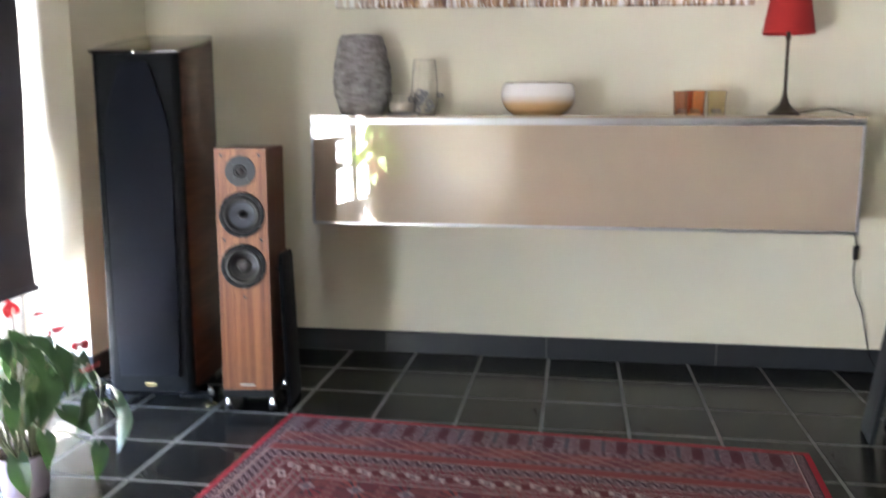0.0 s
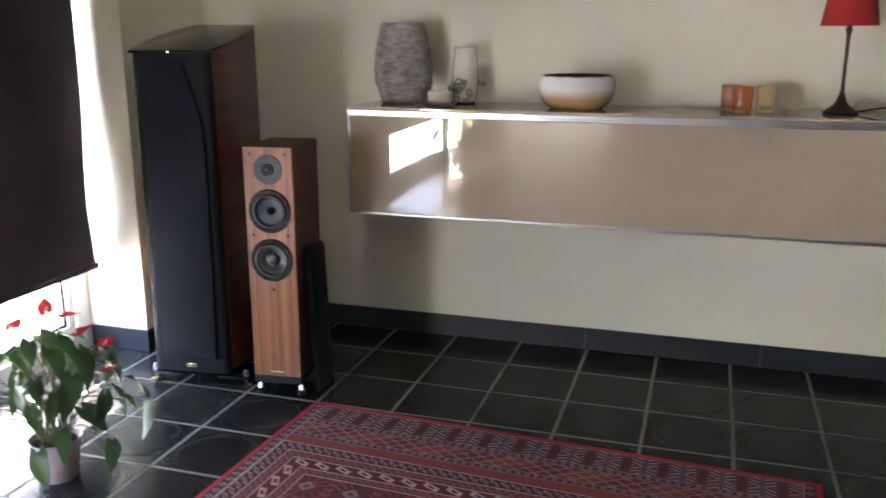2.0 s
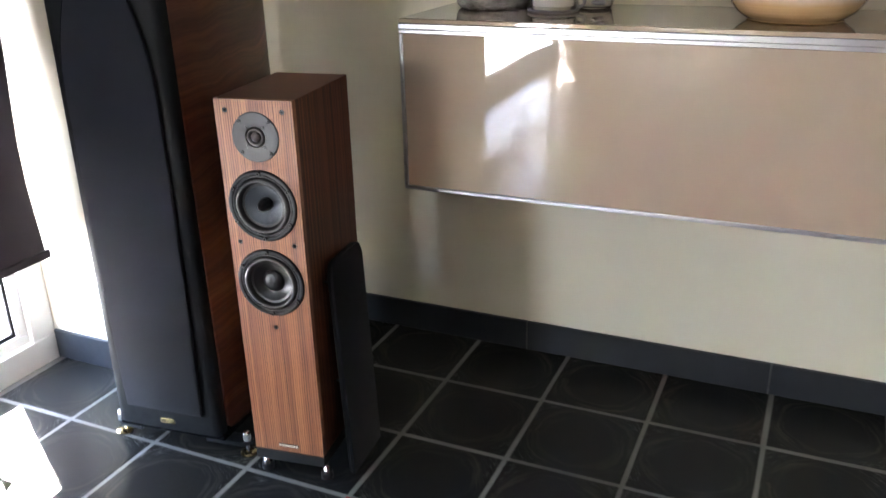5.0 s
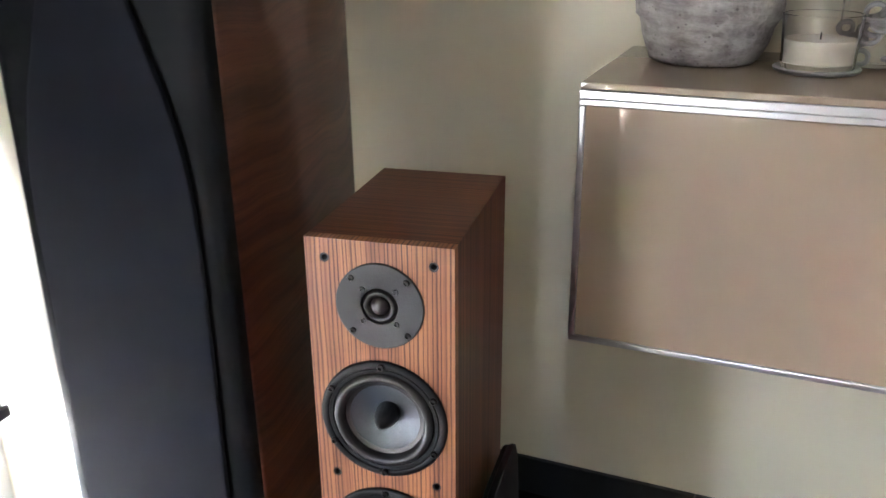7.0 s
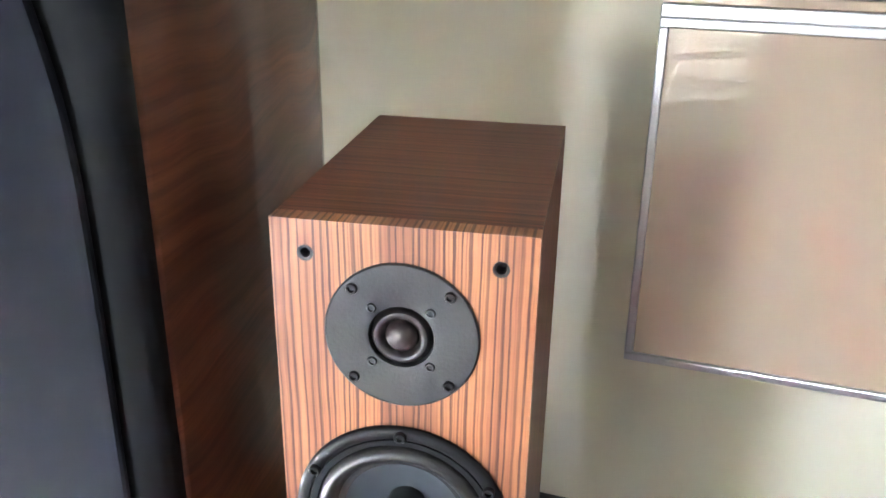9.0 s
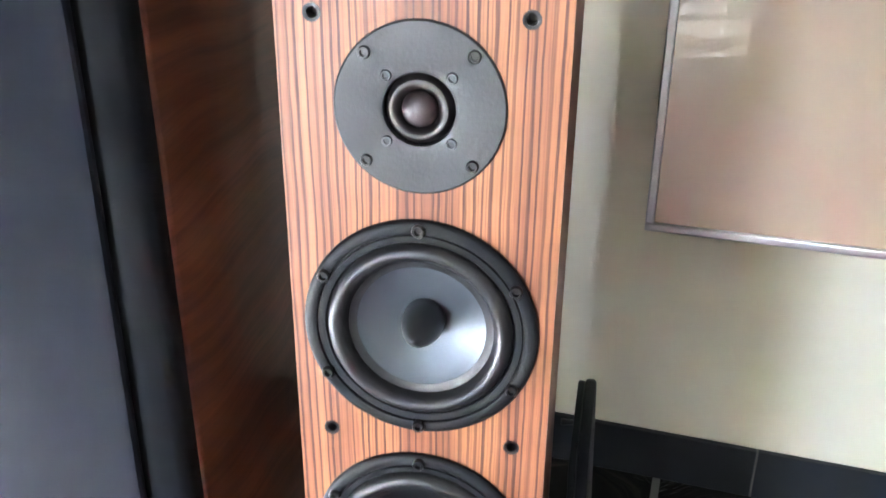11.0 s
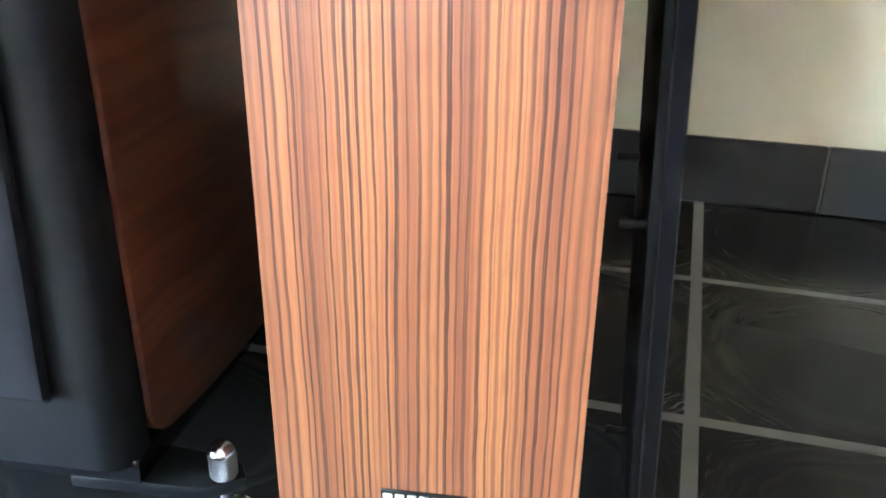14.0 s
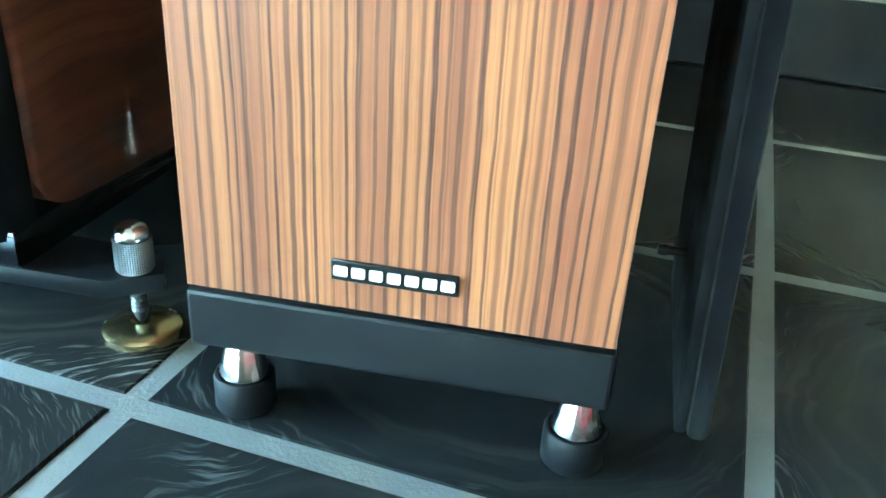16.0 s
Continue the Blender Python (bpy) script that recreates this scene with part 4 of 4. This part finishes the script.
def hurricane():
    g = thing("hurricane_glass", pose(-0.690, 3.778, TOP), "tall clear glass lantern with grey wooden rings round it", "lantern")
    pr = [(0, 0), (0.040, 0), (0.043, 0.003), (0.052, 0.04), (0.056, 0.09), (0.055, 0.14), (0.050, 0.19), (0.046, 0.228), (0.0445, 0.229), (0.043, 0.227), (0.047, 0.19), (0.052, 0.14), (0.053, 0.09), (0.049, 0.04), (0.040, 0.008), (0, 0.007)]
    part("glass", turned(pr, 56), "clear_glass", g)
    rng = random.Random(4)
    for k in range(13):
        a = rng.uniform(-2.6, 0.4)
        c = Vector((0.066 * math.cos(a), 0.066 * math.sin(a), 0.012 + rng.uniform(0.0, 0.085)))
        tilt = Matrix.Rotation(rng.uniform(0, 3.1), 3, "X") @ Matrix.Rotation(rng.uniform(0, 3.1), 3, "Z")
        rr = rng.uniform(0.011, 0.015)
        loop = [c + tilt @ Vector((rr * math.cos(2 * math.pi * i / 18), rr * math.sin(2 * math.pi * i / 18), 0)) for i in range(18)]
        for p in loop:
            p.z = max(p.z, 0.0045)
        part("ring", tube(loop, 0.0042, 8, None, True), "driftwood", g, "")


plain("driftwood", (0.27, 0.26, 0.26), 0.55, 0.0, 0.35, 60, 0.5)
hurricane()


def bowl():
    n = Nodes("two_tone_glaze")
    v = n.coords()
    x, y, z = n.xyz(v)
    h = n.m("ADD", z, n.m("MULTIPLY", n.m("SUBTRACT", n.noise(v, 25, 3), 0.5), 0.010))
    throwing = n.m("SINE", n.m("MULTIPLY", z, 900.0))
    low = n.mix(n.noise(n.vec(0.0, 0.0, n.m("MULTIPLY", z, 90.0)), 1.0, 3), (0.40, 0.24, 0.105), (0.58, 0.40, 0.20))
    col = n.mix(n.lin(h, 0.040, 0.078, 0, 1), low, n.mix(n.noise(v, 7, 3), (0.60, 0.58, 0.57), (0.74, 0.72, 0.71)))
    col = n.mix(n.lin(h, 0.122, 0.126, 0, 1), col, (0.10, 0.062, 0.035))
    n.set(Base_Color=col, Roughness=0.14, Normal=n.bump(throwing, 0.06, 0.001), Coat_Weight=0.4)
    o = [(0, 0), (0.094, 0), (0.102, 0.004), (0.124, 0.020), (0.141, 0.045), (0.147, 0.070), (0.148, 0.090), (0.142, 0.112), (0.134, 0.126), (0.131, 0.128), (0.1285, 0.126), (0.136, 0.108), (0.1415, 0.088), (0.138, 0.070), (0.125, 0.046), (0.10, 0.022), (0.06, 0.010), (0, 0.008)]
    b = thing("bowl", pose(-0.208, 3.665, TOP), "glazed white and ochre ceramic bowl with a dark inside", "bowl")
    line = [(p.x, p.y) for p in spline([(r, h, 0) for r, h in o[:11]], 4)]
    part("outer_shell", turned(line, 72), "two_tone_glaze", b)
    part("inner_glaze", turned([(0.1300, 0.1275)] + o[10:], 72), "brown_glaze", b, "dark brown inner glaze")


plain("brown_glaze", (0.075, 0.045, 0.026), 0.25, 0, 0.2)
bowl()
for x, y, kind, label in ((0.366, 3.740, "smoke_glass", "smoke-brown glass tealight holder"), (0.405, 3.660, "amber_glass", "orange glass tealight holder beside other holders"), (0.490, 3.700, "straw_glass", "pale straw glass tealight holder")):
    t = thing("tealight_holder", pose(x, y, TOP), label, "tealight holder", "three tealight holders")
    part("glass", turned(glass_cup((0.033, 0.0385), 0.095, 0.003, 0.010), 48), kind, t)
    part("tealight", turned([(0, 0.0104), (0.0185, 0.0104), (0.019, 0.011), (0.019, 0.024), (0.0182, 0.0242), (0.018, 0.021), (0, 0.021)], 32), "aluminium", t, "metal tealight cup")


def table_lamp():
    l = thing("table_lamp", pose(0.744, 3.695, TOP), "small table lamp with a red shade and slim bronze stem", "lamp")
    part("base", turned([(0, 0), (0.058, 0), (0.060, 0.004), (0.058, 0.010), (0.050, 0.014), (0.043, 0.020), (0.028, 0.032), (0.018, 0.046), (0.013, 0.060), (0.0125, 0.066), (0.010, 0.070), (0, 0.070)], 48), "bronze", l)
    part("stem", turned([(0, 0.068), (0.0080, 0.068), (0.0100, 0.075), (0.0072, 0.084), (0.0062, 0.18), (0.0070, 0.28), (0.0100, 0.291), (0.0115, 0.298), (0.008, 0.305), (0.008, 0.36), (0, 0.36)], 24), "bronze", l)
    part("bulb_holder", turned([(0, 0.35), (0.014, 0.35), (0.014, 0.39), (0, 0.39)], 24), "bronze", l)
    shade = part("shade", turned([(0.096, 0.310), (0.0725, 0.457), (0.0711, 0.457), (0.0946, 0.310), (0.096, 0.310)], 64), "lampshade_cloth", l, "red cloth shade")
    part("shade_ring", tube([(0.0954 * math.cos(2 * math.pi * i / 48), 0.0954 * math.sin(2 * math.pi * i / 48), 0.311) for i in range(48)], 0.0016, 6, None, True), "lampshade_cloth", shade)
    cord = part("cord", tube(spline([(0.05, 0.01, 0.006), (0.10, 0.012, 0.016), (0.17, 0.03, 0.024), (0.215, 0.01, 0.014), (0.234, -0.03, 0.006), (0.2395, -0.05, 0.0), (0.245, -0.03, -0.05),
                                     (0.265, 0.02, -0.20), (0.300, 0.10, -0.36), (0.340, 0.150, -0.48), (0.352, 0.156, -0.53)], 8), 0.0028, 8), "matt_black", l, "thin black cord")
    part("cord_switch", box(0.341, 0.363, 0.148, 0.164, -0.590, -0.528, 0.006), "matt_black", cord, "black inline switch")
    part("cord", tube(spline([(0.352, 0.156, -0.588), (0.349, 0.158, -0.64), (0.362, 0.160, -0.72), (0.392, 0.162, -0.80), (0.415, 0.160, -0.90), (0.440, 0.16, -1.0), (0.48, 0.15, -1.0625)], 8), 0.0028, 8), "matt_black", l)


table_lamp()

# ---------------------------------------------------------------- painting


def painting():
    n = Nodes("painted_meadow")
    v = n.coords()
    x, y, z = n.xyz(v)
    bend = n.m("MULTIPLY", n.m("SUBTRACT", n.noise(v, 5, 2), 0.5), 0.04)
    xs = n.m("ADD", x, bend)
    s1 = n.noise(n.vec(n.m("MULTIPLY", xs, 22.0), 0.0, n.m("MULTIPLY", z, 3.4)), 1.0, 4, 0.65)
    s2 = n.noise(n.vec(n.m("MULTIPLY", xs, 52.0), 5.0, n.m("MULTIPLY", z, 9.0)), 1.0, 3, 0.6)
    s3 = n.noise(n.vec(n.m("MULTIPLY", x, 7.0), 9.0, n.m("MULTIPLY", z, 4.0)), 1.0, 2)
    col = n.ramp(s1, [(0.36, (0.085, 0.042, 0.030)), (0.43, (0.25, 0.13, 0.08)), (0.49, (0.50, 0.29, 0.13)), (0.54, (0.74, 0.66, 0.55)), (0.62, (0.90, 0.89, 0.87))])
    clump = n.noise(n.vec(n.m("MULTIPLY", x, 13.0), 2.0, n.m("MULTIPLY", z, 5.0)), 1.0, 3)
    col = n.mix(n.lin(clump, 0.46, 0.60, 0.0, 0.75), col, n.mix(s2, (0.10, 0.045, 0.030), (0.34, 0.19, 0.12)))
    col = n.mix(n.lin(s2, 0.53, 0.58, 0.0, 0.92), col, (0.91, 0.89, 0.86))
    s4 = n.noise(n.vec(n.m("MULTIPLY", xs, 90.0), 8.0, n.m("MULTIPLY", z, 6.0)), 1.0, 2)
    col = n.mix(n.lin(s4, 0.62, 0.65, 0.0, 0.9), col, (0.045, 0.030, 0.025))
    col = n.mix(n.lin(s2, 0.46, 0.36, 0.0, 0.6), col, (0.20, 0.12, 0.10))
    col = n.mix(n.lin(s3, 0.56, 0.68, 0.0, 0.55), col, (0.52, 0.30, 0.11))
    # paler ground towards the left edge and towards the foot
    col = n.mix(n.lin(n.m("ADD", x, n.m("MULTIPLY", s1, 0.2)), 0.02, 0.30, 0.8, 0.0), col, (0.90, 0.90, 0.89))
    # washed blue flower heads
    fl = n.node("TexVoronoi", 0, (), Vector=n.vec(n.m("MULTIPLY", x, 7.0), 0.0, n.m("MULTIPLY", z, 9.0)), Scale=1.0, Randomness=0.8)
    fc = n.node("TexVoronoi", 1, (), Vector=n.vec(n.m("MULTIPLY", x, 7.0), 0.0, n.m("MULTIPLY", z, 9.0)), Scale=1.0, Randomness=0.8)
    fr, fg, fb = n.xyz(fc)
    high = n.lin(n.m("ADD", z, n.m("MULTIPLY", s2, 0.03)), 0.085, 0.105, 0.0, 1.0)
    petal = n.m("MULTIPLY", n.lin(n.m("ADD", fl, n.m("MULTIPLY", s2, 0.12)), 0.34, 0.42, 0.85, 0.0), high)
    pc = n.ramp(fr, [(0.0, (0.48, 0.58, 0.68)), (0.55, (0.66, 0.72, 0.73)), (0.62, (0.75, 0.55, 0.10)), (0.74, (0.70, 0.17, 0.07)), (0.80, (0.55, 0.62, 0.72)), (0.95, (0.16, 0.05, 0.03))])
    col = n.mix(petal, col, pc)
    # dark seed heads
    pv = n.vec(n.m("MULTIPLY", n.m("ADD", x, n.m("MULTIPLY", z, 0.25)), 24.0), 0.0, n.m("MULTIPLY", z, 13.0))
    pd, pr = n.node("TexVoronoi", 0, (), Vector=pv, Scale=1.0, Randomness=0.9), n.node("TexVoronoi", 1, (), Vector=pv, Scale=1.0, Randomness=0.9)
    keep = n.m("GREATER_THAN", n.xyz(pr)[0], 0.18)
    zone = n.lin(n.m("ADD", z, n.m("MULTIPLY", s1, 0.04)), 0.050, 0.075, 0.0, 1.0)
    pod = n.m("MULTIPLY", n.m("MULTIPLY", n.lin(pd, 0.22, 0.30, 1.0, 0.0), keep), zone)
    col = n.mix(pod, col, (0.055, 0.048, 0.045))
    n.set(Base_Color=col, Roughness=0.55, Normal=n.bump(n.m("ADD", n.m("ADD", s1, s2), n.noise(v, 240, 3)), 0.7, 0.003))
    p = thing("painting", pose(-1.091, 3.838, 1.525, 0, 0.56), "wide unframed canvas painting of a loose brown and white flower meadow", "painting")
    part("canvas", box(0, 1.731, 0, 0.032, 0, 0.62, 0.004), "painted_meadow", p)
    part("stretcher", box(0.02, 1.711, 0.0322, 0.0364, 0.02, 0.60), "stretcher_wood", p)


plain("stretcher_wood", (0.42, 0.31, 0.19), 0.7)
painting()

# ---------------------------------------------------------------- plants


def leaf_mat(name, a, b):
    n = Nodes(name)
    v = n.coords()
    n.set(Base_Color=n.mix(n.m("ADD", n.m("MULTIPLY", n.random(), 0.8), n.m("MULTIPLY", n.noise(v, 40, 3), 0.2)), a, b), Roughness=0.38,
          Normal=n.bump(n.noise(v, 90, 2), 0.25, 0.002))
    tr = n.tree.nodes.new("ShaderNodeBsdfTranslucent")
    tr.inputs[0].default_value = (b[0] * 1.6, b[1] * 1.7, b[2] * 0.9, 1)
    mixer = n.tree.nodes.new("ShaderNodeMixShader")
    mixer.inputs[0].default_value = 0.25
    out = n.tree.nodes["Material Output"]
    n.tree.links.new(n.bsdf.outputs[0], mixer.inputs[1]), n.tree.links.new(tr.outputs[0], mixer.inputs[2])
    n.tree.links.new(mixer.outputs[0], out.inputs["Surface"])


leaf_mat("dark_leaf", (0.013, 0.034, 0.023), (0.036, 0.074, 0.036))
leaf_mat("red_spathe", (0.30, 0.009, 0.022), (0.46, 0.020, 0.040))
leaf_mat("light_leaf", (0.10, 0.20, 0.06), (0.26, 0.38, 0.14))
plain("stem_green", (0.10, 0.11, 0.05), 0.5, 0, 0.3)
plain("twig", (0.24, 0.10, 0.06), 0.7, 0, 0.3)


def heart_leaf(w, l, droop, fold, mat, lobes=0.22):
    """A heart-shaped blade along +y from its stalk at the origin."""
    bm = bmesh.new()
    rows = []
    for i in range(9):
        t = i / 8
        y = l * (t * (1 + lobes) - lobes)
        half = w * (math.sin(math.pi * min(1, (t * 0.93 + 0.09))) ** 0.75) * (1 - 0.35 * t)
        if i == 8:
            half = 0.0006
        row = []
        for k in range(-3, 4):
            u = k / 3
            yy = y + (lobes * l * 0.9 * (1 - abs(u)) * (1 - t) ** 3 if t < 0.45 else 0)
            x = u * half
            z = fold * abs(x) - droop * (max(0, yy) / l) ** 2 * l + 0.006 * math.sin(9 * t + 2 * u) * (1 - t)
            row.append(bm.verts.new((x, yy, z)))
        rows.append(row)
    for a, b in zip(rows, rows[1:]):
        for k in range(6):
            bm.faces.new((a[k], a[k + 1], b[k + 1], b[k]))
    me = bpy.data.meshes.new("leaf")
    for f in bm.faces:
        f.smooth = True
    bm.to_mesh(me)
    bm.free()
    me.materials.append(MATS[mat])
    return me


def potted_plant():
    p = thing("potted_plant", pose(-1.583, 2.258, 0), "anthurium with red flowers in a lilac plastic pot", "potted plant")
    part("pot", turned([(0, 0), (0.056, 0), (0.058, 0.003), (0.0735, 0.112), (0.0775, 0.113), (0.0795, 0.132), (0.0775, 0.134), (0.074, 0.132), (0.069, 0.110), (0, 0.108)], 56), "pot_plastic", p, "lilac plastic pot")
    soil = turned([(0, 0.1085), (0.0695, 0.1085), (0.066, 0.119), (0.035, 0.124), (0, 0.126)], 40)
    for v in soil.verts:
        v.co.z += 0.004 * noise.noise(v.co * 60) if v.co.z > 0.11 else 0
    part("soil", soil, "soil", p, "brown potting bark")
    rng = random.Random(11)
    blades = [heart_leaf(0.038, 0.115, 0.35, 0.25, "dark_leaf"), heart_leaf(0.043, 0.125, 0.6, 0.15, "dark_leaf"), heart_leaf(0.033, 0.10, 0.25, 0.4, "dark_leaf"), heart_leaf(0.028, 0.085, 0.5, 0.3, "dark_leaf")]
    for k in range(48):
        a = k * 2.39996 + rng.uniform(-0.3, 0.3)
        f = (k + 0.5) / 48
        rad = 0.05 + 0.235 * f ** 0.7 * rng.uniform(0.75, 1.1)
        h = 0.43 - 0.22 * f ** 1.3 + rng.uniform(-0.05, 0.04)
        tip = Vector((rad * math.cos(a), rad * math.sin(a), max(0.20, h)))
        foot = Vector((0.035 * math.cos(a + 0.5), 0.035 * math.sin(a + 0.5), 0.118))
        mid = (foot + tip) / 2 + Vector((0, 0, 0.05)) - Vector((math.cos(a), math.sin(a), 0)) * 0.03
        part("stem", tube(spline([foot, mid, tip], 5), [0.0026] * 6 + [0.0019] * 5, 6), "stem_green", p)
        leaf = new("leaf", blades[k % 4])
        leaf.parent = p
        leaf.matrix_basis = Matrix.Translation(tip) @ pose(0, 0, 0, 0, 0, math.degrees(a) - 90 + rng.uniform(-35, 35)) @ pose(0, 0, 0, rng.uniform(-85, -30) if f > 0.3 else rng.uniform(-55, -5), rng.uniform(-25, 25), 0) @ Matrix.Scale(rng.uniform(0.72, 1.08), 4)
    spathe = heart_leaf(0.028, 0.062, -0.2, 0.2, "red_spathe")
    for a, rad, h in ((0.35, 0.10, 0.47), (0.9, 0.17, 0.40), (2.2, 0.13, 0.50), (2.9, 0.16, 0.46), (3.5, 0.11, 0.535), (4.1, 0.20, 0.46), (1.4, 0.07, 0.51), (0.1, 0.20, 0.37)):
        tip = Vector((rad * math.cos(a), rad * math.sin(a), h))
        part("flower_stem", tube(spline([(0.02 * math.cos(a), 0.02 * math.sin(a), 0.118), (rad * 0.4 * math.cos(a), rad * 0.4 * math.sin(a), h * 0.6), tip], 6), 0.0018, 6), "stem_green", p)
        fl = new("flower", spathe)
        fl.parent = p
        fl.matrix_basis = Matrix.Translation(tip) @ pose(0, 0, 0, rng.uniform(-20, 25), rng.uniform(-20, 20), math.degrees(a) - 90 + rng.uniform(-60, 60))
        sp = part("spadix", turned([(0, 0), (0.003, 0.001), (0.0028, 0.018), (0, 0.022)], 8), "wax", p)
        sp.matrix_basis = Matrix.Translation(tip) @ pose(0, 0, 0, rng.uniform(-40, 40), rng.uniform(-40, 40), 0)


potted_plant()


def basket_plant():
    p = thing("basket_plant", pose(-1.86, -0.86, 0), "leafy green plant in a pale wicker basket", "potted plant")
    bm = bmesh.new()
    for k in range(17):
        r, z = 0.088 + 0.028 * k / 16, 0.008 + 0.0155 * k
        tube([((r + 0.003 * (-1) ** (i + k)) * Vector((math.cos(math.pi * i / 20), math.sin(math.pi * i / 20), 0)) + Vector((0, 0, z))) for i in range(40)], 0.0085, 6, bm, True)
    part("basket", bm, "wicker", p, "pale woven wicker basket")
    part("soil", turned([(0, 0.0), (0.082, 0.0), (0.104, 0.22), (0, 0.235)], 32), "soil", p)
    rng = random.Random(5)
    blades = [heart_leaf(0.05, 0.15, 0.5, 0.2, "light_leaf", 0.1), heart_leaf(0.04, 0.12, 0.3, 0.2, "light_leaf", 0.1)]
    for k in range(34):
        a, f = k * 2.4, (k + 0.5) / 34
        tip = Vector((0.22 * f ** 0.6 * math.cos(a), 0.22 * f ** 0.6 * math.sin(a), 0.95 - 0.5 * f + rng.uniform(-0.1, 0.1)))
        part("stem", tube(spline([(0.03 * math.cos(a), 0.03 * math.sin(a), 0.21), (0.05 * math.cos(a + 1), 0.05 * math.sin(a + 1), 0.4), tip], 4), 0.0035, 5), "twig", p)
        leaf = new("leaf", blades[k % 2])
        leaf.parent = p
        leaf.matrix_basis = Matrix.Translation(tip) @ pose(0, 0, 0, 0, 0, math.degrees(a) - 90 + rng.uniform(-40, 40)) @ pose(0, 0, 0, rng.uniform(-60, 10), rng.uniform(-30, 30), 0)


basket_plant()

# ---------------------------------------------------------------- floor tiles
floor = structure("floor", box(SILL_X - 0.005, 5.5, -7.0, WALL_Y, -0.06, -0.0015), "grout", "dark slate floor tiles with pale grey joints")
TILE, JOINT = 0.30, 0.0098


def tile_mesh(name, x0, x1, y0, y1, bm=None):
    own = bm is None
    bm = bm or bmesh.new()
    uv = bm.loops.layers.uv.verify()
    cx, cy, b = (x0 + x1) / 2, (y0 + y1) / 2, 0.003
    org = (0, 0) if own else (cx, cy)
    f = []
    rings = []
    for inset, z in ((0, -0.004), (0, -0.0016), (b, 0.0)):
        rings.append([bm.verts.new((x - cx + org[0], y - cy + org[1], z)) for x, y in ((x0 + inset, y0 + inset), (x1 - inset, y0 + inset), (x1 - inset, y1 - inset), (x0 + inset, y1 - inset))])
    for a, c in zip(rings, rings[1:]):
        for i in range(4):
            f.append(bm.faces.new((a[i], a[(i + 1) % 4], c[(i + 1) % 4], c[i])))
    f.append(bm.faces.new(rings[-1]))
    for face in f:
        for lp in face.loops:
            lp[uv].uv = (lp.vert.co.x - org[0], lp.vert.co.y - org[1])
    if own:
        me = bpy.data.meshes.new(name)
        bm.to_mesh(me)
        bm.free()
        me.materials.append(MATS["slate_tile"])
        return me


shared, rest = {}, bmesh.new()
for i in range(-7, 20):
    for j in range(-35, 3):
        x0, y0 = -0.45 + TILE * i + JOINT / 2, 3.3 + TILE * j + JOINT / 2
        y0 += 0.012 if j == -1 else 0
        x1, y1 = min(x0 + TILE - JOINT, 5.495), min(3.3 + TILE * j + TILE - JOINT / 2 + (0.012 if j == -2 else 0), WALL_Y - 0.004)
        x0, y0 = max(x0, SILL_X), max(y0, -3.19 if x0 < -0.78 else -6.99)
        if x1 - x0 < 0.02 or y1 - y0 < 0.02:
            continue
        if y0 > 0.2 and x0 < 1.6:
            key = (round(x1 - x0, 3), round(y1 - y0, 3))
            if key not in shared:
                shared[key] = tile_mesh("floor_tile", x0, x1, y0, y1)
            t = new("floor_tile", shared[key])
            t.parent = floor
            t.location = ((x0 + x1) / 2, (y0 + y1) / 2, 0.0006 * random.uniform(-1, 1) - 0.0006)
            t.rotation_euler = (random.uniform(-0.001, 0.001), random.uniform(-0.001, 0.001), 0)
        else:
            tile_mesh("floor_tile", x0, x1, y0, y1, rest)
ob = part("far_floor_tiles", rest, "slate_tile", floor, "", 0)
tagged(ob, "dark slate floor tiles", kind="stuff")
